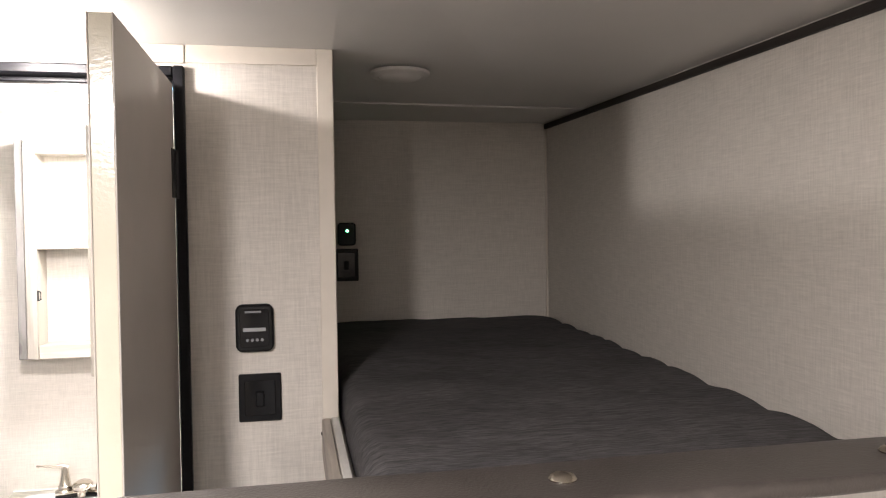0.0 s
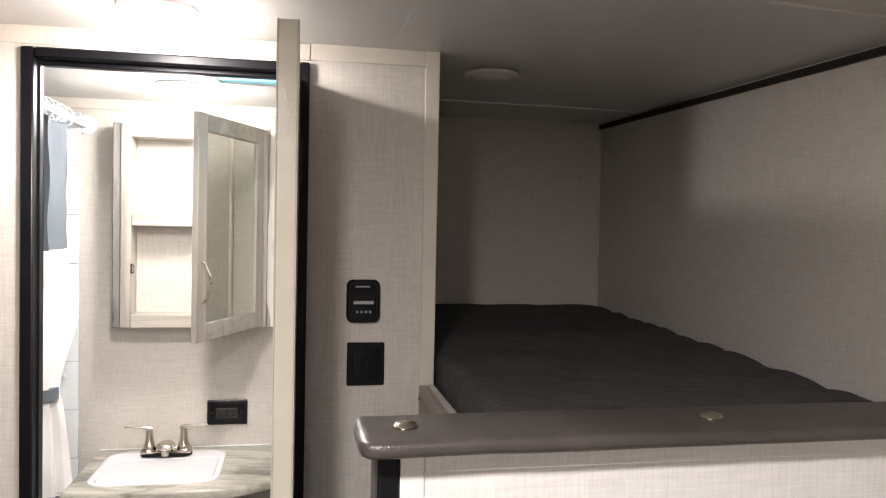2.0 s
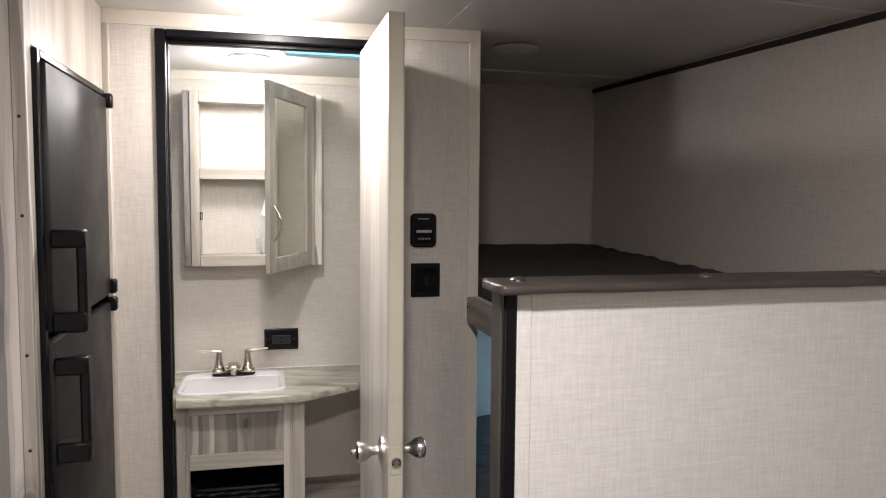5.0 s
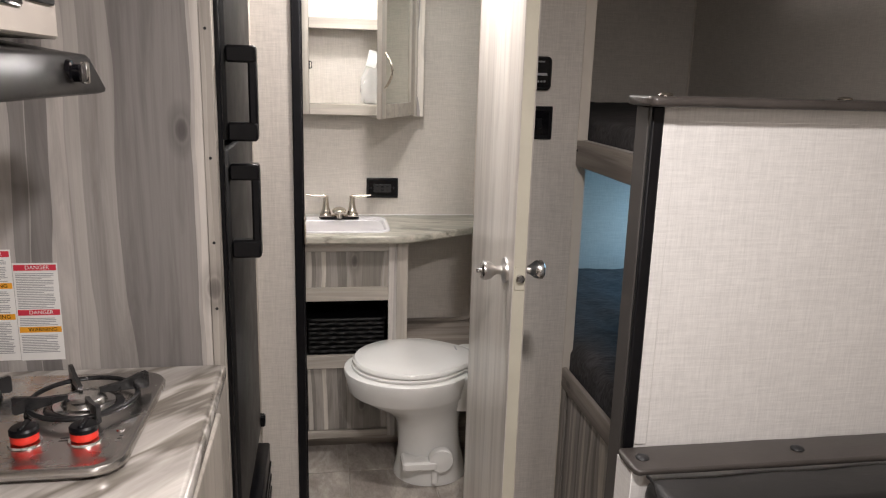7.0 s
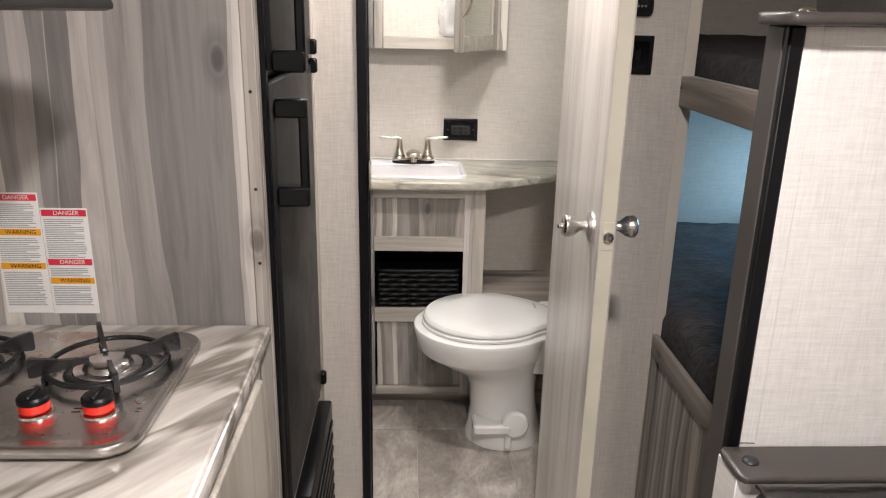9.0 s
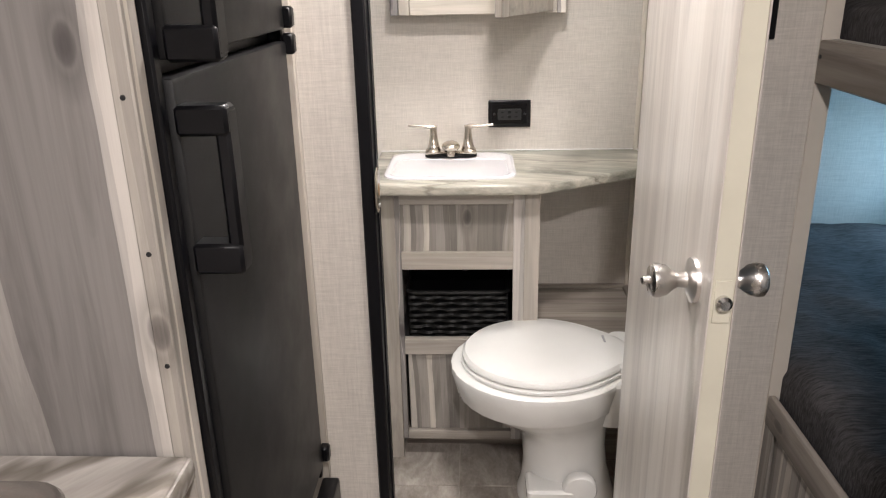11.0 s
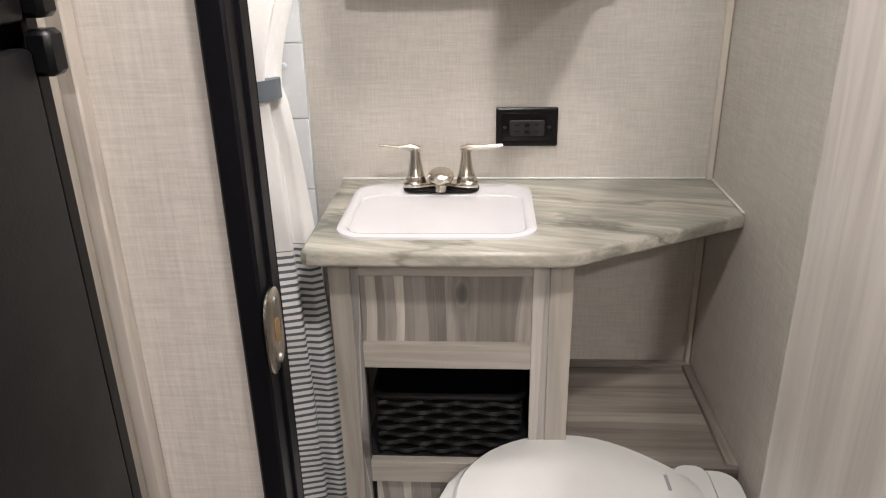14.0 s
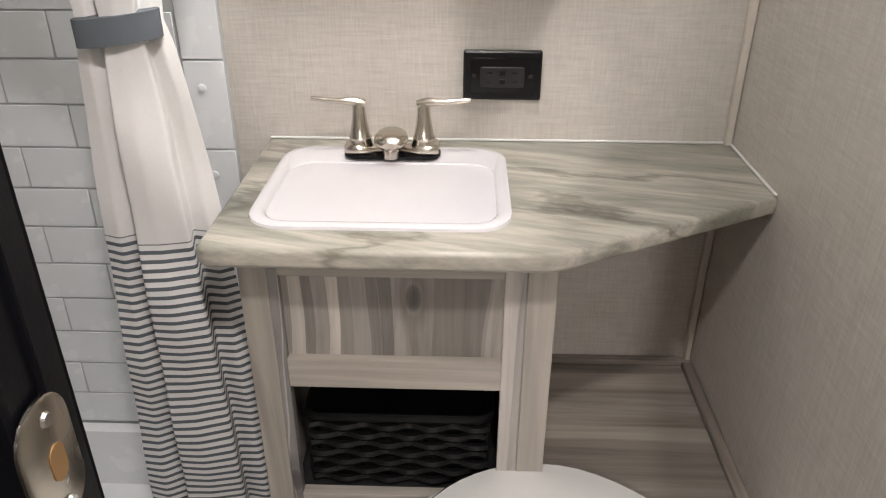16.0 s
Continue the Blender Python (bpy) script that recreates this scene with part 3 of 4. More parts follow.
for x in (-0.376, -0.336):
    for z in (0.953, 0.967):
        part("slot", box(x - 0.005, x + 0.004, WY - 0.0165, WY - 0.0158, z - 0.001, z + 0.001, 0.0002), M_BLACKGLOSS, so)
for z in (0.953, 0.967):
    part("reset_button", box(-0.361, -0.351, WY - 0.0175, WY - 0.0158, z - 0.004, z + 0.004, 0.0005), M_BLACK, so)
for x in (-0.401, -0.311):
    part("screw", lathe([(0.0035, 0), (0.003, 0.002)], (x, WY - 0.0114, 0.961), "-y", 10), M_CHAR, ot)
co = thing("gas_alarm", (0.24, WY, 1.588), "small black alarm with a green light on the bunk wall", "alarm")
part("housing", plate_y(0.208, 0.264, 1.552, 1.624, WY, WY - 0.022, 0.010, 0.004), M_BLACK, co)
part("indicator", lathe([(0.0045, 0), (0.003, 0.003)], (0.2375, WY - 0.022, 1.598), "-y", 10), M_GREEN, co, "green indicator light")
wall_plate("bunk_outlet", 0.196, 0.272, 1.44, 1.542, WY, "black outlet plate on the bunk wall", "power outlet", True)

# ---------------- medicine cabinet ----------------
mc = thing("medicine_cabinet", (-0.45, 2.84, 1.247), "open grey-wood medicine cabinet with mirror door over the basin", "cabinet")
CY = 2.750
part("left_stile", box(-0.690, -0.667, CY + 0.006, WY, 1.247, 1.867, 0.002), M_BARN, mc, "knotty grey wood edge")
part("left_frame", box(-0.6668, -0.636, CY, WY, 1.247, 1.862, 0.002), M_STILE, mc)
part("right_frame", box(-0.264, -0.234, CY, WY, 1.247, 1.862, 0.002), M_STILE, mc)
part("right_stile", box(-0.2338, -0.208, CY + 0.006, WY, 1.247, 1.867, 0.002), M_BARN, mc, "knotty grey wood edge")
part("top_rail", box(-0.6358, -0.2642, CY, WY, 1.826, 1.862, 0.002), M_RAIL, mc)
part("bottom_rail", box(-0.6358, -0.2642, CY, WY, 1.247, 1.287, 0.002), M_RAIL, mc)
part("shelf", box(-0.6358, -0.2642, CY + 0.006, WY - 0.006, 1.557, 1.596, 0.002), M_RAIL, mc)
part("back", box(-0.6358, -0.2642, WY - 0.005, WY - 0.0005, 1.287, 1.826, 0), M_LINEN, mc)
b = box(-0.6358, -0.632, CY - 0.004, CY + 0.003, 1.412, 1.442, 0.001)
part("catch", tube([(-0.632, CY + 0.0, 1.414), (-0.626, CY - 0.004, 1.417), (-0.626, CY - 0.004, 1.437), (-0.632, CY, 1.440)], 0.002, 6, b), M_CHAR, mc)
hx, hy = -0.262, 2.742
dm = Matrix.Translation((hx, hy, 0)) @ Matrix.Rotation(math.atan2(2.40 - hy, -0.412 - hx), 4, "Z")
DW, ZB, ZT = 0.374, 1.254, 1.862


def on_door(*a, **k):
    return box(*a, m=dm, **k)


dw = part("door", on_door(0, 0.045, 0, 0.018, ZB, ZT, bevel=0.002), M_STILE, mc, "framed mirror door standing open")
b = on_door(DW - 0.045, DW, 0, 0.018, ZB, ZT, bevel=0.002)
part("stile", b, M_STILE, dw)
part("rail", on_door(0.0452, DW - 0.0452, 0, 0.018, ZB, ZB + 0.048, bevel=0.002), M_RAIL, dw)
part("rail", on_door(0.0452, DW - 0.0452, 0, 0.018, ZT - 0.048, ZT, bevel=0.002), M_RAIL, dw)
part("mirror", on_door(0.0452, DW - 0.0452, 0.005, 0.011, ZB + 0.0482, ZT - 0.0482, bevel=0), M_MIRROR, dw, "mirror pane")
pts2 = [dm @ Vector((DW - 0.022, 0.022 + 0.024 * math.sin(math.pi * i / 10), ZB + 0.10 + 0.0115 * i)) for i in range(11)]
part("handle", tube(pts2, 0.0042, 8), M_NICKEL, dw, "curved nickel handle")
bg = thing("plastic_bag", (-0.402, 2.79, 1.2875), "clear plastic bag of screws with a paper tag", "bag")
random.seed(4)
loops = []
for i, (r, z) in enumerate(((0.025, 0.0), (0.040, 0.012), (0.044, 0.05), (0.038, 0.095), (0.024, 0.13), (0.014, 0.16))):
    loops.append([(-0.402 + r * (1 + random.uniform(-0.22, 0.22)) * math.cos(a), 2.79 + 0.6 * r * (1 + random.uniform(-0.2, 0.2)) * math.sin(a), 1.2875 + z) for a in (2 * math.pi * k / 14 for k in range(14))])
part("bag", loft(loops), M_BAG, bg)
part("contents", loft([[(x * 0.6 + -0.402 * 0.4, y * 0.6 + 2.79 * 0.4, 1.289 + (z - 1.2875) * 0.35) for x, y, z in lp] for lp in loops[:4]]), M_PAPER, bg)
part("tag", box(-0.420, -0.382, 2.776, 2.778, 1.425, 1.485, 0.0004, m=Matrix.Translation((-0.402, 2.777, 1.455)) @ Matrix.Rotation(0.25, 4, "Y") @ Matrix.Translation((0.402, -2.777, -1.455))), M_PAPER, bg, "white paper tag")

# ---------------- vanity ----------------
VY, ZC = 2.485, 0.850
vn = thing("vanity_cabinet", (-0.50, 2.66, 0), "grey wood-look washbasin cabinet with an open shelf", "cabinet")
part("left_post", box(-0.710, -0.672, VY, 2.835, 0.0, 0.8215, 0.0015), M_STILE, vn)
part("left_stile", box(-0.6718, -0.658, VY + 0.002, VY + 0.02, 0.066, 0.8215, 0.001), M_BARN, vn)
part("right_post", box(-0.329, -0.289, VY, 2.835, 0.066, 0.8215, 0.0015), M_STILE, vn)
part("right_stile", box(-0.358, -0.3292, VY + 0.002, VY + 0.02, 0.066, 0.8215, 0.001), M_BARN, vn)
part("top_rail", box(-0.6578, -0.3582, VY + 0.001, VY + 0.02, 0.785, 0.8215, 0.001), M_RAIL, vn)
part("false_front", box(-0.6578, -0.3582, VY + 0.014, VY + 0.03, 0.651, 0.785, 0), M_BARN_FINE, vn, "striped grey wood panel")
part("middle_rail", box(-0.6578, -0.3582, VY + 0.001, VY + 0.02, 0.602, 0.651, 0.001), M_RAIL, vn)
part("shelf_rail", box(-0.6578, -0.3582, VY + 0.001, VY + 0.02, 0.345, 0.393, 0.001), M_RAIL, vn)
# Shade in the open recess is put into the shelf's charcoal colour.
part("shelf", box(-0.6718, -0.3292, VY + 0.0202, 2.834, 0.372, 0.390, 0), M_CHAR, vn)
part("door", box(-0.651, -0.3582, VY + 0.012, VY + 0.028, 0.096, 0.343, 0.001), M_BARN_FINE, vn, "striped grey wood door")
part("bottom_rail", box(-0.6578, -0.3582, VY + 0.001, VY + 0.02, 0.066, 0.094, 0.001), M_RAIL, vn)
# Charcoal here likewise paints in the darkness behind the basket.
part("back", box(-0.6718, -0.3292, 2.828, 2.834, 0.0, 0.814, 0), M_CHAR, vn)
part("toe_kick", box(-0.6718, -0.289, 2.558, 2.57, 0.0, 0.065, 0), M_BARNX, vn)
tp = thing("drain_trap", (-0.50, 2.66, 0.55), "dark plastic drain pipe under the basin", "pipe")
part("pipe", tube([(-0.52, 2.65, 0.735), (-0.52, 2.65, 0.60), (-0.515, 2.65, 0.565), (-0.49, 2.65, 0.55), (-0.46, 2.65, 0.565), (-0.455, 2.65, 0.60), (-0.455, 2.72, 0.61), (-0.455, 2.826, 0.61)], 0.018, 12), M_BLACK, tp)

# worktop with a cut-out
ct = thing("vanity_worktop", (-0.4, 2.64, 0.815), "green-grey stone-look vanity worktop with an angled front", "worktop")
poly = [(-0.744, 2.838), (-0.744, 2.448), (-0.732, 2.437), (-0.310, 2.437), (-0.288, 2.443), (0.027, 2.618), (0.027, 2.838)]
hole = [(x, y) for x, y, z in round_rect(-0.690, -0.360, 2.510, 2.775, 0.035, 0)]


def pierced(poly, hole, z0, z1, edge=0.006):
    t = bmesh.new()
    for z, flip in ((z1, False), (z0, True)):
        rings = []
        for ring in (poly, hole):
            vs = [t.verts.new((x, y, z)) for x, y in ring]
            rings.append([t.edges.new((vs[i - 1], vs[i])) for i in range(len(vs))])
        bmesh.ops.triangle_fill(t, edges=rings[0] + rings[1], use_beauty=True)
    t.verts.ensure_lookup_table()
    half = len(poly) + len(hole)
    for start, count in ((0, len(poly)), (len(poly), len(hole))):
        for i in range(count):
            a, b2 = start + i, start + (i + 1) % count
            t.faces.new((t.verts[a], t.verts[b2], t.verts[b2 + half], t.verts[a + half]))
    rim = [e for e in t.edges if all(i < len(poly) or half <= i < half + len(poly) for i in (e.verts[0].index, e.verts[1].index))
           and abs(e.verts[0].co.z - e.verts[1].co.z) < 1e-6 and any(abs(f.normal.z) < 0.5 or f.calc_area() > 0 for f in e.link_faces)
           and abs(e.verts[0].index % half - e.verts[1].index % half) in (1, len(poly) - 1)]
    bmesh.ops.recalc_face_normals(t, faces=t.faces[:])
    if edge:
        bmesh.ops.bevel(t, geom=rim, offset=edge, segments=3, profile=0.5, affect="EDGES")
    return t


part("slab", pierced(poly, hole, 0.822, ZC, 0.007), M_TOP, ct)
part("sealant", box(-0.742, 0.026, 2.8335, 2.8385, ZC - 0.0005, ZC + 0.003, 0.001), M_PAPER, ct, "white sealant line")
part("sealant", box(0.0225, 0.0275, 2.622, 2.8333, ZC - 0.0005, ZC + 0.003, 0.001), M_PAPER, ct, "white sealant line")

sk = thing("washbasin", (-0.525, 2.64, ZC), "white rectangular drop-in washbasin", "washbasin")


def sink_ring(d, z, r=0.05, front=0.0, back=0.0):
    return round_rect(-0.701 + d, -0.349 - d, 2.493 + d + front, 2.790 - d - back, max(r - d * 0.5, 0.015), z)


part("bowl", loft([sink_ring(0.0, ZC - 0.001), sink_ring(0.001, ZC + 0.004), sink_ring(0.006, ZC + 0.007), sink_ring(0.014, ZC + 0.006), sink_ring(0.020, ZC + 0.001, back=0.042), sink_ring(0.025, ZC - 0.015, back=0.046),
                   sink_ring(0.034, ZC - 0.085, back=0.050), sink_ring(0.046, ZC - 0.125, back=0.052), sink_ring(0.075, ZC - 0.140, 0.07, back=0.04), sink_ring(0.125, ZC - 0.142, 0.07)]), M_SINK, sk)
part("drain", lathe([(0.022, 0), (0.021, 0.003), (0.012, 0.003), (0.010, 0.001)], (-0.525, 2.64, ZC - 0.142), "z", 24), M_CHROME, sk)

fc = thing("faucet", (-0.528, 2.748, ZC + 0.006), "brushed nickel two-handle centerset faucet on the basin", "faucet")
FZ = ZC + 0.0055
# Thin black plate, slightly wider than the faucet body.
part("gasket", loft([round_rect(-0.604 + d, -0.452 - d, 2.728 + d, 2.782 - d, 0.024 - d, FZ + h) for d, h in ((0, 0), (0, 0.004), (0.002, 0.005))]), M_BLACK, fc, "thin black plate under the faucet")
for side in (-1, 1):
    part("shoulder", loft([[(-0.528 + side * x, y, z) for y, z, _ in round_rect(2.755 - w2, 2.755 + w2, FZ + 0.004, FZ + h, min(w2, h - 0.004) * 0.45, 0)] for x, w2, h in ((0.012, 0.012, 0.014), (0.026, 0.015, 0.013), (0.036, 0.021, 0.016), (0.044, 0.024, 0.020), (0.060, 0.0245, 0.021), (0.069, 0.021, 0.020), (0.0735, 0.015, 0.017))]), M_NICKEL, fc)
for s, x in ((-1, -0.578), (1, -0.478)):
    hd = part("handle", lathe([(0.0205, 0), (0.020, 0.008), (0.0175, 0.014), (0.0178, 0.017), (0.0160, 0.019), (0.0125, 0.038), (0.0100, 0.056), (0.0098, 0.066), (0.009, 0.073), (0.003, 0.075)], (x, 2.755, FZ + 0.011), "z", 28), M_NICKEL, fc)
    part("lever", tube([(x - 0.009 * s, 2.755, FZ + 0.080), (x + 0.006 * s, 2.753, FZ + 0.085), (x + 0.030 * s, 2.751, FZ + 0.0855), (x + 0.055 * s, 2.750, FZ + 0.088), (x + 0.072 * s, 2.750, FZ + 0.090)], [0.007, 0.0075, 0.0045, 0.0042, 0.0036], 12), M_NICKEL, hd)
part("spout", loft([[(-0.528 + r1 * math.cos(a), 2.755 - fy, FZ + h + r2 * math.sin(a)) for a in (2 * math.pi * k / 22 for k in range(22))]
                    for fy, h, r1, r2 in ((-0.024, 0.020, 0.006, 0.006), (-0.016, 0.024, 0.018, 0.013), (-0.002, 0.029, 0.0245, 0.015), (0.014, 0.031, 0.0265, 0.014), (0.028, 0.030, 0.0255, 0.012), (0.037, 0.028, 0.021, 0.009), (0.042, 0.027, 0.013, 0.005))]), M_NICKEL, fc)
part("aerator", lathe([(0.0095, 0), (0.0118, 0.001), (0.0118, 0.014), (0.010, 0.018)], (-0.528, 2.728, FZ + 0.003), "z", 20), M_NICKEL, fc)

# woven basket on the vanity shelf
bk = thing("basket", (-0.507, 2.62, 0.3905), "black woven wicker basket on the vanity shelf", "basket")
BX0, BX1, BY0, BY1, BZ = -0.652, -0.364, 2.515, 2.74, 0.3915
part("liner", loft([round_rect(BX0 + 0.007, BX1 - 0.007, BY0 + 0.007, BY1 - 0.007, 0.02, z) for z in (BZ, BZ + 0.125)]), M_BLACK, bk)
rows, cols = 7, 8
for r in range(rows):
    pts = []
    for k in range(cols * 4 + 1):
        u = k / (cols * 4)
        pts.append((BX0 + 0.008 + u * (BX1 - BX0 - 0.016), BY0 + 0.0045 * math.sin(math.pi * (u * cols + r)), BZ + 0.010 + 0.0175 * r))
    part("strand", tube(pts, 0.0070, 6), M_WICKER, bk)
for k in range(cols + 1):
    x = BX0 + 0.008 + k / cols * (BX1 - BX0 - 0.016)
    part("stake", tube([(x, BY0 + 0.002, BZ), (x, BY0 + 0.002, BZ + 0.125)], 0.003, 6), M_WICKER, bk)
part("rim", tube([(x, y, BZ + 0.131) for x, y, z in round_rect(BX0 + 0.004, BX1 - 0.004, BY0, BY1, 0.02, 0)], 0.007, 8, closed=True), M_WICKER, bk)

# low wood bench beside the vanity
bn = thing("storage_bench", (-0.13, 2.66, 0), "low grey wood boxed ledge under the vanity end", "bench")
part("top", box(-0.2885, 0.0275, 2.470, 2.839, 0.385, 0.402, 0.001), M_BARNX, bn)
part("front", box(-0.2885, 0.0275, 2.480, 2.495, 0.0, 0.3848, 0.001), M_BARNX, bn)
part("front_lip", box(-0.2885, 0.0275, 2.462, 2.4698, 0.372, 0.412, 0.002), M_BARNX, bn)
part("wall_batten", box(0.008, 0.0275, 2.4702, 2.820, 0.4022, 0.414, 0.002), M_BARNY, bn)
part("wall_batten", box(-0.2885, 0.0275, 2.8205, 2.839, 0.4022, 0.414, 0.002), M_BARNX, bn)

# ---------------- toilet ----------------
tl = thing("toilet", (-0.24, 2.36, 0), "white plastic toilet with closed lid and side valve cap", "toilet")
TY = 2.330
oval = lathe_oval


def lid_ring(shrink, z):
    """Round in front, narrowing with a hollow curve to the hinge."""
    out = []
    for i in range(48):
        a = 2 * math.pi * i / 48
        ca, sa = math.cos(a), math.sin(a)
        x = -0.291 + (0.206 if ca < 0 else 0.232) * shrink * ca
        waist = 1.0 - 0.34 * max(0.0, ca) ** 2.2 * (1 - max(0.0, ca) ** 6)
        out.append((x, TY + 0.184 * shrink * sa * waist, z))
    return out


part("pedestal", loft([oval(-0.215, TY + 0.012, 0.132, 0.122, 0), oval(-0.215, TY + 0.012, 0.131, 0.120, 0.02), oval(-0.215, TY + 0.01, 0.122, 0.111, 0.05), oval(-0.22, TY + 0.008, 0.112, 0.104, 0.11), oval(-0.225, TY + 0.005, 0.110, 0.104, 0.18),
                       oval(-0.230, TY, 0.116, 0.108, 0.225), oval(-0.245, TY, 0.136, 0.124, 0.258), oval(-0.268, TY, 0.168, 0.148, 0.288), oval(-0.284, TY, 0.190, 0.168, 0.312), oval(-0.291, TY, 0.201, 0.178, 0.330)]), M_WHITE, tl)
part("rim_band", loft([oval(-0.294, TY, 0.203, 0.178, 0.328), oval(-0.294, TY, 0.209, 0.184, 0.3285), oval(-0.295, TY, 0.213, 0.187, 0.334), oval(-0.296, TY, 0.229, 0.202, 0.400), oval(-0.296, TY, 0.227, 0.200, 0.410), oval(-0.296, TY, 0.218, 0.191, 0.4145)]), M_WHITE, tl)
part("rear_deck", loft([round_rect(-0.16, 0.015, TY - w2, TY + w2, 0.04, z) for z, w2 in ((0.27, 0.09), (0.34, 0.125), (0.405, 0.13), (0.412, 0.125))]), M_WHITE, tl)
part("seat", loft([lid_ring(f, z) for f, z in ((0.975, 0.4150), (1.005, 0.418), (1.005, 0.425), (0.98, 0.4285))]), M_WHITE, tl)
ld = part("lid", loft([lid_ring(f, z) for f, z in ((0.96, 0.4297), (0.99, 0.433), (0.985, 0.441), (0.95, 0.4480), (0.89, 0.4492), (0.85, 0.4515), (0.6, 0.4560), (0.25, 0.4575))]), M_WHITE, tl)
part("hinge_cover", loft([round_rect(-0.115 + d, -0.045 - d, TY - 0.10 + d, TY + 0.10 - d, 0.025, z) for z, d in ((0.410, 0), (0.440, 0), (0.448, 0.006))]), M_WHITE, tl)
part("brand_mark", box(-0.130, -0.124, TY + 0.02, TY + 0.06, 0.4490, 0.4545, 0.0003), M_INK, ld)
part("valve_cap", lathe([(0.044, 0), (0.044, 0.02), (0.040, 0.026), (0.012, 0.028)], (-0.195, TY - 0.105, 0.105), "-y", 28), M_WHITE, tl)
part("pedal", loft([round_rect(-0.33 + d, -0.205 - d, TY - 0.135 + d, TY - 0.04 - d, 0.015, z) for z, d in ((0.075, 0.004), (0.08, 0), (0.10, 0), (0.106, 0.006))]), M_WHITE, tl)
part("hose_nut", lathe([(0.012, 0), (0.012, 0.045)], (-0.215, TY - 0.118, 0.02), "z", 12), M_WHITE, tl)

# ---------------- shower ----------------
sh = thing("shower_surround", (-1.1, 2.7, 0.2), "white plastic shower surround moulded like subway tile", "shower surround", kind="structure")
part("backing", box(WL + 0.001, -0.801, 2.826, 2.8392, 0.20, 1.90, 0.001), M_SHOWERJ, sh, smooth=False)
part("side_backing", box(WL + 0.0005, WL + 0.014, 1.99, 2.8255, 0.20, 1.90, 0.001), M_SHOWERJ, sh, smooth=False)
pan = thing("shower_pan", (-1.1, 2.4, 0), "white plastic shower pan with a raised rim", "shower pan")
part("pan", loft([round_rect(WL + 0.001 + a, -0.772 - c, 1.99 + a, 2.8255 - a, 0.04, z) for a, c, z in ((0, 0, 0), (0, 0, 0.215), (0.004, 0.004, 0.225), (0.03, 0.04, 0.225), (0.05, 0.06, 0.10), (0.2, 0.2, 0.09))]), M_SHOWER, pan)
rd = thing("shower_curtain_rod", (-0.79, 2.4, 1.86), "white shower curtain rod with end flanges", "curtain rod")
part("rod", tube([(-0.785, 1.99, 1.865), (-0.785, 2.82, 1.865)], 0.011, 12), M_SHOWER, rd)
part("flange", lathe([(0.030, 0), (0.028, 0.012), (0.014, 0.02)], (-0.785, 2.8395, 1.865), "-y", 20), M_SHOWER, rd)
part("flange", lathe([(0.030, 0), (0.028, 0.012), (0.014, 0.02)], (-0.785, 1.9855, 1.865), "y", 20), M_SHOWER, rd)
cu = thing("shower_curtain", (0, 0, 0.0), "white shower curtain with slate stripes, tied back with a slate band", "shower curtain")


PLEATS = [Vector(p) for p in ((-0.86, 0.30), (-0.58, 0.10), (-0.20, 0.42), (-0.27, -0.42), (0.10, -0.50), (0.56, -0.38), (0.50, 0.40), (0.78, 0.26), (1.0, 0.50))]


def pleat(u):
    """Across and depth of the folded cloth, u from 0 to 1, with rounded creases."""
    out, total = Vector((0, 0)), 0.0
    for k in (-2, -1, 0, 1, 2):
        v = min(0.9999, max(0.0, u + 0.011 * k)) * (len(PLEATS) - 1)
        i = int(v)
        out += PLEATS[i].lerp(PLEATS[i + 1], v - i) * (3 - abs(k))
        total += 3 - abs(k)
    return out / total


t = bmesh.new()
NZ, NU = 80, 130
TIE = 1.097
grid = []
for i in range(NZ + 1):
    z = 1.84 - i / NZ * 1.60
    rise = min(1.0, max(0.0, (z - TIE) / 0.40))
    rise = rise * rise * (3 - 2 * rise)
    fall = min(1.0, max(0.0, (TIE - z) / 0.80))
    half = 0.052 + 0.062 * fall ** 0.6 if z < TIE else 0.052 + 0.125 * rise
    deep = 0.030 + 0.022 * min(1.0, abs(z - TIE) / 0.25)
    turn = radians(8 + 82 * rise)
    mid = Vector((-0.820, 2.515)).lerp(Vector((-0.790, 2.485)), rise)
    row = []
    for k in range(NU + 1):
        u = k / NU
        p = pleat(u)
        side, back = half * p.x, deep * p.y * (1 - 0.55 * rise) + 0.003 * math.sin(z * 27 + u * 9)
        back -= 0.012 * rise * math.sin(u * 22)
        row.append(t.verts.new((mid.x + side * math.cos(turn) - back * math.sin(turn), mid.y + side * math.sin(turn) + back * math.cos(turn), z + 0.004 * math.sin(u * 9))))
    grid.append(row)
for a, b in zip(grid, grid[1:]):
    for k in range(NU):
        t.faces.new((a[k], a[k + 1], b[k + 1], b[k]))
bmesh.ops.recalc_face_normals(t, faces=t.faces[:])
cloth = part("cloth", t, M_CLOTH, cu)
sol = cloth.modifiers.new("thickness", "SOLIDIFY")
sol.thickness = 0.0015
part("tie_band", loft([[(-0.817 + (0.047 + o) * math.cos(a) - 0.003 * math.sin(a), 2.515 + (0.021 + o) * math.sin(a) + 0.008 * math.cos(a), z + 0.005 * math.cos(a)) for a in (2 * math.pi * k / 36 for k in range(36))] for z, o in ((1.081, 0), (1.081, 0.002), (1.113, 0.002), (1.113, 0))]), M_BAND, cu, "slate tie-back band")
for k in range(7):
    y = 2.30 + 0.055 * k
    part("ring", tube([(-0.785 + 0.019 * math.cos(a), y, 1.862 + 0.026 * math.sin(a)) for a in (2 * math.pi * j / 14 for j in range(14))], 0.0028, 6, closed=True), M_SHOWER, cu)

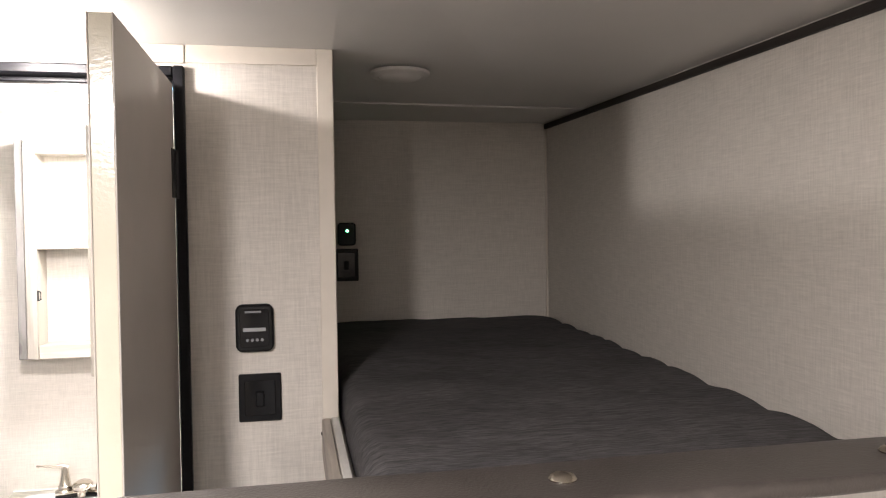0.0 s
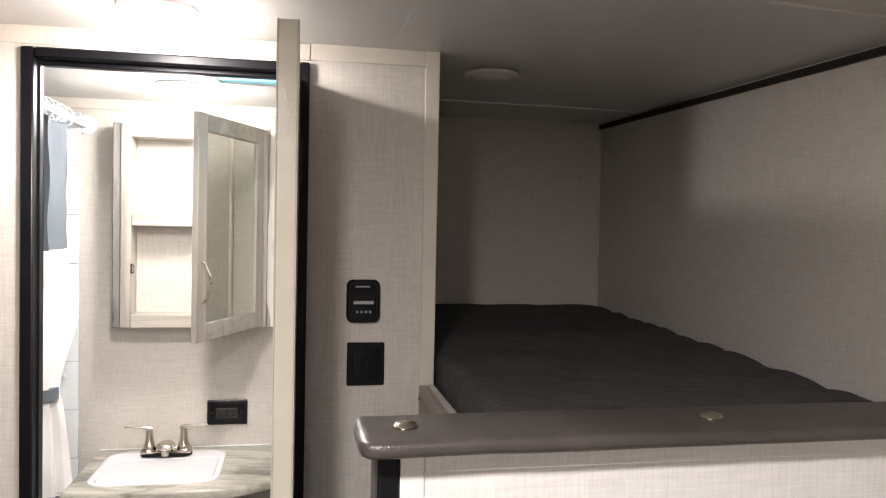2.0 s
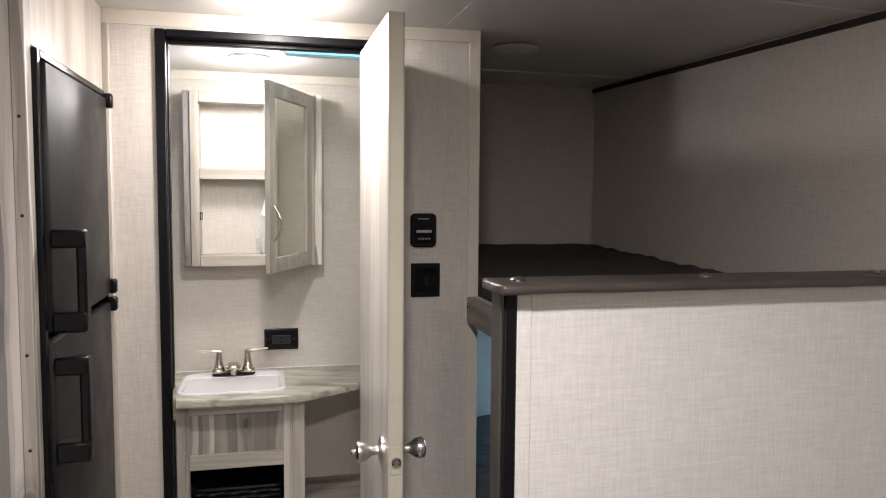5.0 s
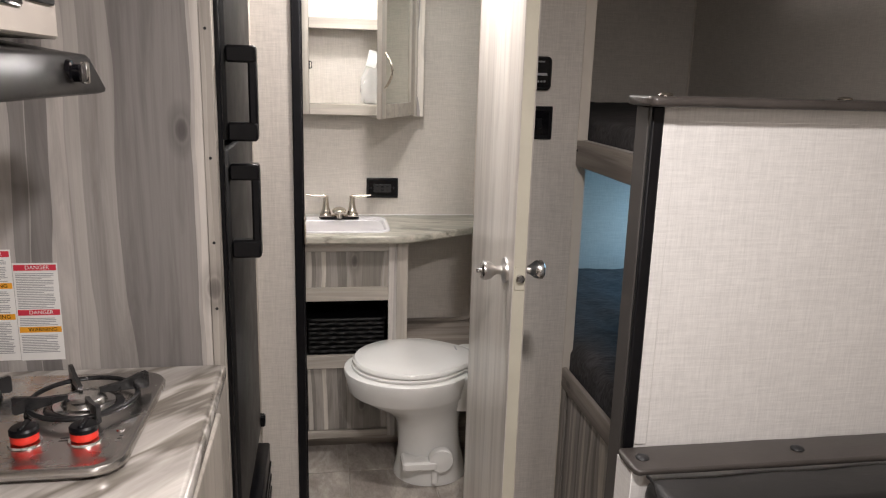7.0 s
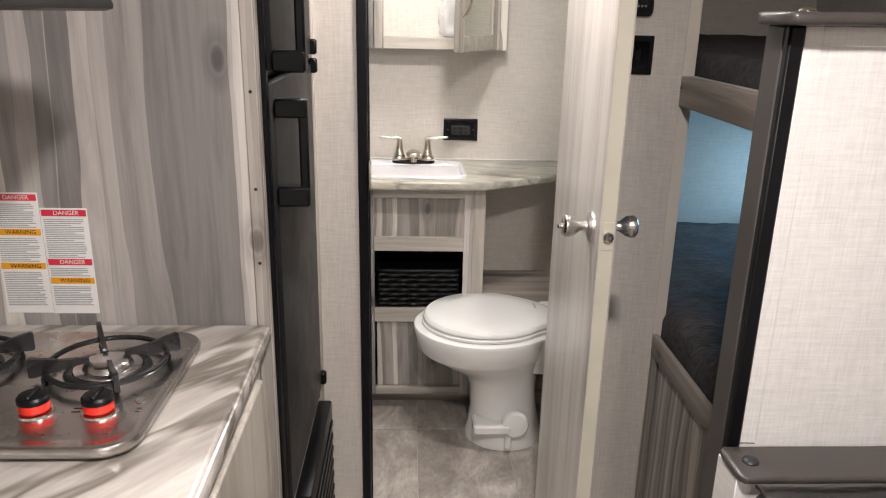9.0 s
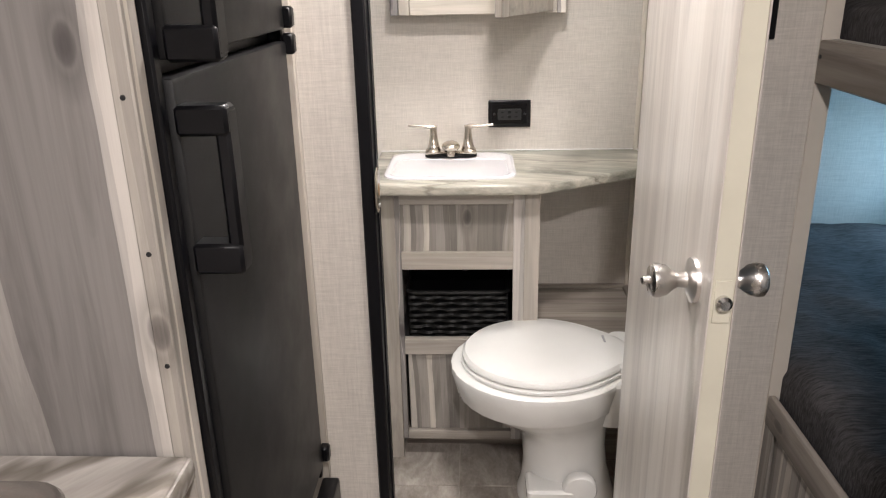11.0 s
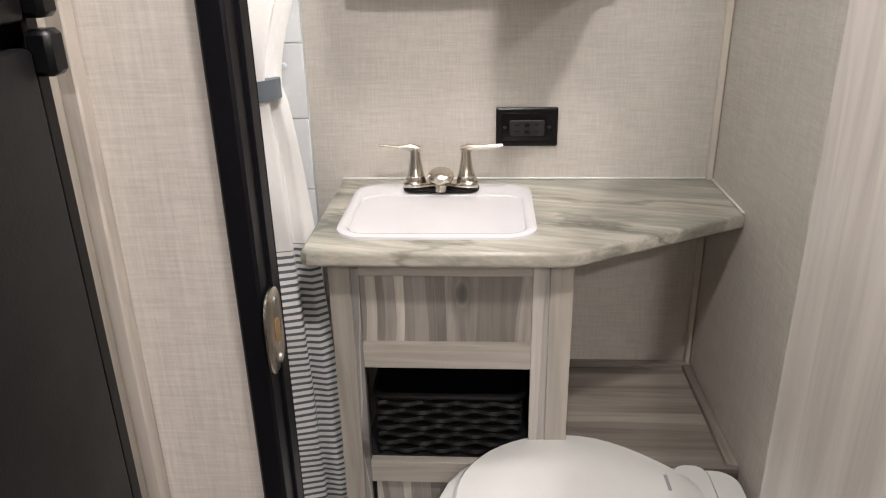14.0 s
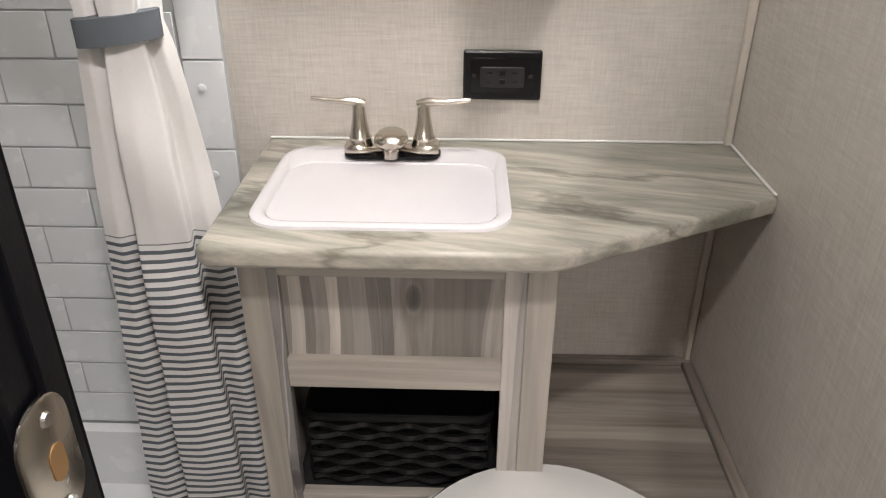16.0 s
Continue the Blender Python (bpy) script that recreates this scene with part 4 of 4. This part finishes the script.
# ---------------- bunks ----------------
def mattress(name, x0, x1, y0, y1, z0, z1, label, seed, tilt, lumps):
    ob = thing(name, ((x0 + x1) / 2, (y0 + y1) / 2, z0), label, "mattress", "bunk mattresses")
    t = bmesh.new()
    nx, ny, r = 30, 80, 0.035
    def height(u, v):
        dx, dy = min(u, 1 - u) * (x1 - x0), min(v, 1 - v) * (y1 - y0)
        e = min(dx, dy)
        drop = r - math.sqrt(max(0, r * r - (r - min(e, r)) ** 2))
        lump = lumps * noise.noise((u * 5 + seed, v * 9, 0)) + 0.6 * lumps * noise.noise((u * 14, v * 26 + seed, 3)) + 0.4 * lumps * noise.noise((u * 9 + v * 60, v * 12, seed))
        scallop = lumps * 2.2 * max(0.0, (u - 0.72) / 0.28) ** 2 * (abs(math.sin(v * 41 + 1.5 * math.sin(v * 9))) - 0.6)
        return z1 - drop + scallop + tilt * (v - 0.6) + lump * min(1, 0.35 + e / 0.03)
    us = [0, 0.008, 0.02, 0.04] + [0.04 + 0.92 * i / nx for i in range(1, nx)] + [0.96, 0.98, 0.992, 1]
    vs = [0, 0.004, 0.01, 0.02] + [0.02 + 0.96 * i / ny for i in range(1, ny)] + [0.98, 0.99, 0.996, 1]
    rows = [[t.verts.new((x0 + u * (x1 - x0) + (0.006 * noise.noise((u * 3, v * 14, seed)) if u in (0, 1) else 0), y0 + v * (y1 - y0), height(u, v))) for u in us] for v in vs]
    for a, b in zip(rows, rows[1:]):
        for k in range(len(us) - 1):
            t.faces.new((a[k], a[k + 1], b[k + 1], b[k]))
    edge = [e for e in t.edges if e.is_boundary]
    ex = bmesh.ops.extrude_edge_only(t, edges=edge)
    for v in ex["geom"]:
        if isinstance(v, bmesh.types.BMVert):
            v.co.z = z0
    part("cover", t, M_FABRIC, ob)
    part("piping", tube([(x0 - 0.002, y0 + 0.02 + (y1 - y0 - 0.04) * i / 30, z0 + 0.018 + 0.003 * math.sin(i * 1.7)) for i in range(31)], 0.0035, 6), M_PIPING, ob, "pale grey piping")


ub = thing("upper_bunk", (0.5, 2.0, 1.15), "upper bunk deck with a grey wood front rail", "bunk")
part("deck", box(0.156, WR - 0.001, 1.137, WB - 0.001, 1.172, 1.190, 0), M_BARNY, ub)
part("front_rail", box(0.122, 0.1398, 1.142, 1.9405, 1.160, 1.232, 0.003), M_BARNY, ub, "grey wood rail")
part("rail_edge", box(0.140, 0.1555, 1.142, 1.9405, 1.160, 1.233, 0.002), M_PIPING, ub)
part("screw", lathe([(0.004, 0), (0.003, 0.002)], (0.122, 1.93, 1.205), "-x", 8), M_CHAR, ub)
mattress("mattress", 0.163, WR - 0.003, 1.142, WB - 0.004, 1.1905, 1.298, "charcoal cloth mattress on the upper bunk", 1.0, 0.045, 0.005)
lb = thing("lower_bunk", (0.5, 2.0, 0), "lower bunk box with grey wood front", "bunk")
part("deck", box(0.156, WR - 0.001, 1.137, WB - 0.001, 0.482, 0.500, 0), M_BARNY, lb)
part("front_rail", box(0.124, 0.1398, 1.142, 1.9405, 0.484, 0.547, 0.003), M_BARNY, lb, "grey wood rail")
part("front_panel", box(0.132, 0.145, 1.142, 1.9405, 0.0, 0.4835, 0.001), M_BARN_FINE, lb, "vertical grey plank panel")
part("corner_stile", box(0.126, 0.1318, 1.898, 1.9405, 0.0, 0.4835, 0.001), M_BARN_FINE, lb)
mattress("mattress", 0.150, WR - 0.003, 1.142, WB - 0.004, 0.5005, 0.622, "charcoal cloth mattress on the lower bunk, lit blue by a window", 5.0, 0.0, 0.012)
wi = thing("window_1", (WR + 0.03, 2.52, 0.86), "narrow bunk window with a black frame", "window", kind="structure")
b = box(WR - 0.008, WR + 0.01, 2.285, 2.31, 0.705, 1.015, 0.003)
for r in ((2.73, 2.755, 0.705, 1.015), (2.3102, 2.7298, 0.705, 0.73), (2.3102, 2.7298, 0.99, 1.015)):
    box(WR - 0.008, WR + 0.01, *r, 0.003, bm=b)
part("window_frame", b, M_BLACK, wi)

# end wall of the bunks
ew = thing("bunk_end_wall", (0.4, 1.1, 0), "pale linen end wall of the bunks with black edge", "half wall", kind="structure")
part("panel", box(-0.036, WR - 0.001, 1.076, 1.136, 0.0, 1.360, 0.001), M_LINEN_PALE, ew)
part("border", box(-0.036, -0.012, 1.0735, 1.0758, 0.754, 1.360, 0.0008), M_LINEN_PALE, ew)
part("border", box(-0.0118, WR - 0.001, 1.0735, 1.0758, 1.336, 1.360, 0.0008), M_LINEN_PALE, ew)
part("edge_strip", box(-0.058, -0.0362, 1.070, 1.085, 0.0, 1.360, 0.003), M_BLACK, ew, "black corner strip")
part("end_face", box(-0.058, -0.0364, 1.0852, 1.137, 0.0, 1.360, 0.003), M_ENDFACE, ew, "taupe-grey end face")


def rail_cap(name, x0, y0, y1, z0, z1, studs, label):
    ob = thing(name, (0.4, (y0 + y1) / 2, z0), label, "rail cap")
    t = bmesh.new()
    def sec(x, s):
        r = 0.42 * (z1 - z0)
        ym, zm = (y0 + y1) / 2, (z0 + z1) / 2
        return [(x, ym + (y - ym) * s, zm + (z - zm) * s) for y, z, _ in round_rect(y0, y1, z0, z1, r, 0, 4)]
    xs = [x0 + 0.012 + (WR - 0.002 - x0 - 0.012) * i / 40 for i in range(41)]
    loops = [sec(x0, 0.55), sec(x0 + 0.003, 0.85), sec(x0 + 0.008, 0.97)]
    for x in xs:
        loops.append([(a, b2 + 0.0015 * noise.noise((a * 9, b2 * 20, 2)), c2 + 0.0012 * noise.noise((a * 12, b2 * 30, 7))) for a, b2, c2 in sec(x, 1.0)])
    part("pad", loft(loops, t), M_CAP, ob)
    for x in studs:
        part("stud", lathe([(0.012, 0), (0.0125, 0.002), (0.010, 0.005), (0.004, 0.0065)], (x, y0 + 0.50 * (y1 - y0), z1 - 0.0005), "z", 16), M_NICKEL if z0 > 1 else M_CHAR, ob, "domed metal stud" if z0 > 1 else "dark domed stud")


rail_cap("bunk_rail_cap", -0.078, 1.036, 1.141, 1.3605, 1.377, (-0.030, 0.300, 0.630), "dark taupe vinyl cap with metal studs on the bunk end")
rail_cap("seat_rail_cap", -0.072, 0.984, 1.069, 0.7415, 0.753, (-0.04, 0.26, 0.56), "dark vinyl cap with studs on the dinette seat back")
sb = thing("dinette_seat", (0.4, 0.85, 0), "dinette bench with black vinyl back cushion", "bench seat")
part("back_board", box(-0.070, WR - 0.001, 1.000, 1.066, 0.0, 0.741, 0.001), M_LINEN_PALE, sb)
part("base", box(-0.060, WR - 0.001, 0.45, 0.9995, 0.0, 0.36, 0.003), M_STILE, sb)


def cushion(x0, x1, y0, y1, z0, z1, r):
    t = box(x0, x1, y0, y1, z0, z1, r, 4)
    bmesh.ops.subdivide_edges(t, edges=[e for e in t.edges if e.calc_length() > 0.2], cuts=8)
    for v in t.verts:
        v.co += Vector((0.004 * noise.noise(v.co * 6), 0.006 * noise.noise(v.co * 5 + Vector((3, 0, 0))), 0.005 * noise.noise(v.co * 7 + Vector((0, 5, 0)))))
    return t


part("seat_cushion", cushion(-0.058, WR - 0.004, 0.45, 0.87, 0.3605, 0.465, 0.02), M_VINYL, sb)
part("back_cushion", cushion(-0.060, WR - 0.004, 0.862, 0.983, 0.40, 0.748, 0.026), M_VINYL, sb, "black vinyl back cushion")
part("seam", tube([(-0.05 + 0.024 * i, 0.8615, 0.715 + 0.002 * math.sin(i * 1.3)) for i in range(39)], 0.003, 6), M_VINYL, sb)
part("seam", tube([(-0.052 + 0.003 * math.sin(i * 0.9), 0.978 - 0.010 * i, 0.7455 - 0.00035 * i * i) for i in range(11)], 0.003, 6), M_VINYL, sb)

# ---------------- refrigerator and its cabinet ----------------
fg = thing("refrigerator", (-1.1, 1.63, 0.36), "black two-door refrigerator with bracket handles", "refrigerator")
FX = -0.782
part("cabinet", box(-1.40, FX - 0.02, 1.372, 1.900, 0.38, 1.748, 0.002), M_BLACK, fg)
b = box(FX - 0.0198, FX + 0.006, 1.3645, 1.384, 0.38, 1.748, 0.003)
box(FX - 0.0198, FX + 0.006, 1.884, 1.903, 0.38, 1.748, 0.003, bm=b)
box(FX - 0.0198, FX + 0.006, 1.3842, 1.8838, 1.732, 1.748, 0.003, bm=b)
part("frame", b, M_BLACK, fg)
for z0, z1, h0, h1 in ((1.268, 1.728, 1.279, 1.445), (0.42, 1.250, 1.050, 1.224)):
    d = part("door", box(FX - 0.0196, FX + 0.014, 1.388, 1.875, z0, z1, 0.005, 2), M_FRIDGE, fg)
    b = box(FX + 0.0142, -0.712, 1.373, 1.404, h0 - 0.012, h0 + 0.024, 0.004)
    box(FX + 0.0142, -0.712, 1.373, 1.404, h1 - 0.032, h1, 0.004, bm=b)
    box(-0.728, -0.7118, 1.376, 1.408, h0 - 0.008, h1 - 0.004, 0.004, bm=b)
    part("handle", b, M_BLACK, d, "black bracket handle")
for z in (1.705, 1.270, 1.228, 0.425):
    part("hinge", box(FX + 0.0062, FX + 0.026, 1.876, 1.899, z, z + 0.034, 0.004), M_BLACK, fg)
fcab = thing("refrigerator_cabinet", (-1.1, 1.65, 0), "grey barn-wood surround of the refrigerator", "cabinet", kind="structure")
part("side_panel", box(WL + 0.001, -0.806, 1.332, 1.360, 0.0, CZ - 0.001, 0.001), M_BARN, fcab, "knotty grey barn-wood panel")
part("edge_stile", box(-0.8058, -0.784, 1.328, 1.3638, 0.0, CZ - 0.001, 0.002), M_BARN_FINE, fcab)
part("header", box(-0.803, -0.785, 1.3642, 1.9295, 1.750, CZ - 0.001, 0.002), M_STILE, fcab, "pale wood header board")
part("rear_stile", box(-0.803, -0.785, 1.9042, 1.9295, 0.3785, 1.7495, 0.002), M_STILE, fcab)
part("lower_board", box(-0.803, -0.785, 1.3642, 1.9295, 0.0, 0.378, 0.002), M_STILE, fcab)
for z in (0.95, 1.08, 1.24, 1.47, 1.63):
    part("screw", lathe([(0.003, 0), (0.0025, 0.0012)], (-0.795, 1.328, z), "-y", 8), M_CHAR, fcab)
fv = thing("furnace_grille", (-0.77, 1.72, 0.02), "black floor-level furnace grille under the refrigerator", "vent")
part("housing", box(-0.7848, -0.748, 1.50, 1.925, 0.015, 0.355, 0.006, 2), M_BLACK, fv)
for i in range(7):
    part("slat", box(-0.7478, -0.744, 1.52, 1.905, 0.05 + 0.04 * i, 0.066 + 0.04 * i, 0.001), M_BLACK, fv)

# ---------------- kitchen ----------------
kc = thing("kitchen_cabinet", (-1.12, 0.3, 0), "pale wood kitchen base cabinet", "cabinet")
part("carcass", box(WL + 0.001, -0.822, -0.90, 1.3275, 0.06, 0.7995, 0.002), M_STILE, kc)
part("toe_kick", box(WL + 0.001, -0.87, -0.90, 1.3275, 0.0, 0.0598, 0), M_CHAR, kc)
for y0, y1 in ((0.86, 1.26), (0.40, 0.82), (-0.06, 0.36)):
    d = part("door", box(-0.8218, -0.786, y0, y1, 0.10, 0.765, 0.003), M_STILE, kc)
    part("handle", tube([(-0.786, y0 + 0.04, 0.62), (-0.766, y0 + 0.04, 0.64), (-0.766, y0 + 0.04, 0.70), (-0.786, y0 + 0.04, 0.72)], 0.004, 8), M_NICKEL, d)
kt = thing("kitchen_worktop", (-1.12, 0.2, 0.80), "stone-look laminate kitchen worktop with dark veins", "worktop")
khole = [(x, y) for x, y, z in round_rect(-1.31, -0.91, 0.30, 0.742, 0.05, 0)]
part("slab", pierced([(WL + 0.001, 1.3278), (WL + 0.001, -0.90), (-0.765, -0.90), (-0.778, 0.70), (-0.787, 1.3278)], khole, 0.80, 0.837, 0.008), M_KTOP, kt)
part("front_edge", loft([[(x + dx, y, 0.8185 + dz) for dx, dz in ((-0.002, -0.0165), (0.003, -0.013), (0.0045, -0.004), (0.0045, 0.006), (0.002, 0.0125), (-0.002, 0.014))] for x, y in ((-0.765, -0.899), (-0.778, 0.70), (-0.787, 1.3276))]), M_KTOP, kt, "rolled laminate front edge")
ks = thing("kitchen_sink", (-1.11, 0.52, 0.837), "white kitchen sink let into the worktop", "sink")
part("bowl", loft([round_rect(-1.335 + d, -0.885 - d, 0.275 + d, 0.767 - d, 0.06, 0.837 + h) for d, h in ((0, 0), (0.001, 0.004), (0.008, 0.008), (0.024, 0.006), (0.032, -0.01), (0.05, -0.13), (0.09, -0.145))]), M_SINK, ks)

ck = thing("cooktop", (-1.11, 1.09, 0.837), "stainless steel two-burner gas cooktop", "cooktop")
CX0, CX1, CY0, CY1, CKZ = -1.345, -0.874, 0.905, 1.258, 0.8432
part("base", loft([round_rect(CX0 + 0.008, CX1 - 0.008, CY0 + 0.010, CY1 - 0.008, 0.04, z) for z in (0.8371, CKZ)]), M_BLACK, ck, "black burner box rim")
part("top", loft([round_rect(CX0 + d, CX1 - d, CY0 + d, CY1 - d, 0.045 - d * 0.4, CKZ + h) for d, h in ((0, 0), (0, 0.006), (0.003, 0.011), (0.008, 0.012), (0.016, 0.009), (0.03, 0.0085))]), M_STEEL, ck)
for i, bx in enumerate((-0.985, -1.205)):
    by, z = 1.128, CKZ + 0.0085
    br = part("burner", lathe([(0.050, 0), (0.048, 0.004), (0.036, 0.005), (0.033, 0.013), (0.029, 0.016), (0.012, 0.017)], (bx, by, z), "z", 28), M_CHROME, ck)
    part("drip_ring", lathe([(0.062, 0), (0.058, 0.003), (0.050, 0.003), (0.050, 0)], (bx, by, z), "z", 28), M_ENAMEL, br)
    g = part("grate", tube([(bx + 0.083 * math.cos(a), by + 0.083 * math.sin(a), z + 0.013) for a in (2 * math.pi * j / 28 for j in range(28))], 0.0042, 8, closed=True), M_ENAMEL, ck, "black enamelled grate")
    for a in (0.5, 2.05, 3.6, 5.2):
        ca, sa = math.cos(a), math.sin(a)
        arm = loft([[(bx + r * ca - w2 * sa, by + r * sa + w2 * ca, z + h) for w2, h in ((-0.0035, lo), (0.0035, lo), (0.0035, hi), (-0.0035, hi))] for r, lo, hi in ((0.024, 0.017, 0.024), (0.060, 0.012, 0.027), (0.085, 0.009, 0.034), (0.100, 0.007, 0.037), (0.104, 0.010, 0.035))])
        part("grate_arm", arm, M_ENAMEL, g)
        part("grate_foot", tube([(bx + 0.083 * ca, by + 0.083 * sa, z + 0.013), (bx + 0.086 * ca, by + 0.086 * sa, z)], 0.004, 6), M_ENAMEL, g)
for x in (-1.031, -0.948):
    kz = CKZ + 0.0085
    kn = part("knob", lathe([(0.021, 0), (0.0205, 0.002), (0.014, 0.003), (0.014, 0.005), (0.0195, 0.006), (0.0195, 0.017), (0.018, 0.018)], (x, 1.0, kz), "z", 24), M_RED, ck, "red knob with black top")
    part("knob_cap", lathe([(0.0205, 0), (0.0205, 0.006), (0.018, 0.009), (0.008, 0.010)], (x, 1.0, kz + 0.0175), "z", 24, bm=box(x - 0.004, x + 0.004, 0.983, 1.017, kz + 0.022, kz + 0.031, 0.002)), M_BLACK, kn)
    part("knob_skirt", lathe([(0.024, 0), (0.023, 0.003)], (x, 1.0, kz), "z", 24), M_CHROME, kn)
for x in (-0.985, -0.902):
    part("printed_mark", box(x, x + 0.018, 1.008, 1.011, CKZ + 0.0084, CKZ + 0.0088, 0), M_CHAR, ck)
    part("printed_mark", box(x, x + 0.014, 0.999, 1.002, CKZ + 0.0084, CKZ + 0.0088, 0), M_CHAR, ck)
part("igniter", lathe([(0.007, 0), (0.006, 0.002)], (-0.885 - 0.02, 1.03, CKZ + 0.0085), "z", 12), M_CHROME, ck)

hd = thing("range_hood", (-1.17, 0.85, 1.35), "black range hood over the cooktop with a rotary knob", "range hood")
t = bmesh.new()
prof = [(WL + 0.002, 1.366), (-0.915, 1.360), (-0.906, 1.363), (-0.905, 1.368), (-0.924, 1.409), (-0.930, 1.415), (-0.96, 1.419), (-1.04, 1.4320), (WL + 0.002, 1.4320)]
loft([[(x if x < -1.2 else x - 0.6 * q, y, 1.39 + (z - 1.39) * (1 - q * 6)) for x, z in prof] for y, q in ((0.668, 0.006), (0.672, 0), (1.088, 0), (1.097, 0.006), (1.103, 0.03))], t)
part("shell", t, M_HOOD, hd)
part("maker_plate", box(-0.9185, -0.9165, 0.705, 0.735, 1.394, 1.401, 0.0003), M_INK, hd)
k2 = part("knob", lathe([(0.017, 0), (0.016, 0.006), (0.012, 0.008), (0.012, 0.016), (0.009, 0.018)], (-0.917, 0.965, 1.390), "x", 20), M_BLACKGLOSS, hd)
part("grip", box(-0.901, -0.891, 0.960, 0.970, 1.376, 1.404, 0.002), M_CHROME, k2)
mw = thing("microwave", (-1.18, 0.78, 1.43), "beige-framed microwave with a dark glass door", "microwave")
part("case", box(WL + 0.002, -0.945, 0.52, 1.03, 1.4325, 1.72, 0.004), M_BEIGE, mw)
part("glass", box(-0.9448, -0.940, 0.55, 0.90, 1.465, 1.70, 0.003), M_BLACKGLOSS, mw)
part("control_panel", box(-0.9448, -0.940, 0.915, 1.012, 1.475, 1.70, 0.002), M_CHAR, mw)
oc = thing("overhead_cabinet", (-1.18, 0.5, 1.72), "grey wood overhead kitchen cabinet", "cabinet")
part("body", box(WL + 0.002, -1.02, -0.9, 1.325, 1.7205, CZ - 0.002, 0.002), M_BARN, oc)
part("lower_body", box(WL + 0.002, -1.02, -0.9, 0.515, 1.43, 1.7203, 0.002), M_BARN, oc)

# warning labels on the side panel
def warning_label(x0, z0, w, h, at, seed):
    ob = thing("warning_label", (x0, 1.3318, z0), "white warning label with red and orange headings", "label", "warning labels")
    y = 1.3316
    part("sheet", box(x0, x0 + w, y - 0.0006, y, z0, z0 + h, 0), M_PAPER, ob, smooth=False)
    def words(text, cx, cz, size, mat):
        cu2 = bpy.data.curves.new("heading", "FONT")
        cu2.body, cu2.size, cu2.align_x, cu2.align_y, cu2.extrude = text, size, "CENTER", "CENTER", 0.0001
        tmp = new("heading_text", cu2)
        bpy.context.view_layer.update()
        data = bpy.data.meshes.new_from_object(tmp.evaluated_get(bpy.context.evaluated_depsgraph_get()))
        bpy.data.objects.remove(tmp)
        data.transform(Matrix.Translation((cx, y - 0.0014, cz)) @ Matrix.Rotation(radians(90), 4, "X"))
        data.transform(Matrix.Translation(-BASE[ob]))
        data.materials.clear()
        data.materials.append(mat)
        o = new("heading", data)
        o.parent = ob
    rnd = random.Random(seed)
    z = z0 + h - 0.008
    lines = bmesh.new()
    for word, mat, ink, count in at:
        part("heading_bar", box(x0 + 0.002, x0 + w - 0.002, y - 0.0011, y - 0.0006, z - 0.006, z + 0.005, 0), mat, ob, smooth=False)
        words(word, x0 + w / 2 + 0.004, z - 0.0005, 0.0105, ink)
        z -= 0.012
        for i in range(round(count * 1.6)):
            n2 = rnd.uniform(0.62, 0.95) if i % 4 == 3 else rnd.uniform(0.88, 0.95)
            box(x0 + 0.004, x0 + 0.004 + (w - 0.008) * n2, y - 0.0010, y - 0.0006, z - 0.0007, z + 0.0007, 0, bm=lines)
            z -= 0.0033
        z -= 0.005
    part("fine_print", lines, M_INK, ob, "unreadable fine print", smooth=False)


warning_label(-1.233, 0.856, 0.078, 0.214, (("DANGER", M_REDINK, M_PAPER, 8), ("WARNING", M_ORANGE, M_BLACK, 8), ("WARNING", M_ORANGE, M_BLACK, 12)), 1)
warning_label(-1.154, 0.855, 0.077, 0.189, (("DANGER", M_REDINK, M_PAPER, 13), ("DANGER", M_REDINK, M_PAPER, 3), ("WARNING", M_ORANGE, M_BLACK, 7)), 2)

# ---------------- pieces of floor and shower ----------------
tile = mesh_of("tile", box(-0.1485, 0.1485, -0.1985, 0.1985, -0.004, 0.0, 0.0012), M_TILE)
for i in range(-3, 5):
    for j in range(-10, 3):
        x, y = -0.508 + 0.30 * (i + 0.5), 1.957 + 0.40 * (j + 0.5)
        if WL - 0.1 < x < WR + 0.1 and WF - 0.1 < y < WB + 0.1:
            o = new("tile", tile)
            o.location, o.parent = (x, y, 0), floor
RH = 0.0755
brick = mesh_of("brick", box(-0.0985, 0.0985, -0.003, 0.0, -RH / 2 + 0.0016, RH / 2 - 0.0016, 0.001), M_SHOWER)
wide = mesh_of("block", box(-0.0332, 0.0332, -0.003, 0.0, -RH + 0.0016, RH - 0.0016, 0.001), M_SHOWER)
side = mesh_of("brick", box(0.0, 0.003, -0.0985, 0.0985, -RH / 2 + 0.0016, RH / 2 - 0.0016, 0.001), M_SHOWER)
cap = mesh_of("screw_cap", lathe([(0.007, 0), (0.0065, 0.003), (0.003, 0.0045)], (0, 0, 0), "-y", 14), M_SHOWER)
org = BASE[sh]
for r in range(22):
    z = 0.228 + RH * (r + 0.5)
    for k in range(3):
        x = -0.972 - 0.20 * k - (0.10 if r % 2 else 0)
        if x - 0.0985 > WL + 0.016:
            o = new("brick", brick)
            o.location, o.parent = Vector((x, 2.826, z)) - org, sh
    for k in range(4):
        y = 2.715 - 0.20 * k - (0.10 if r % 2 else 0)
        if y > 2.09:
            o = new("brick", side)
            o.location, o.parent = Vector((WL + 0.014, y, z)) - org, sh
    if r % 2 == 0:
        o = new("block", wide)
        o.location, o.parent = Vector((-0.835, 2.826, z + RH / 2)) - org, sh
        o = new("screw_cap", cap)
        o.location, o.parent = Vector((-0.842, 2.823, z + RH * 0.9)) - org, sh
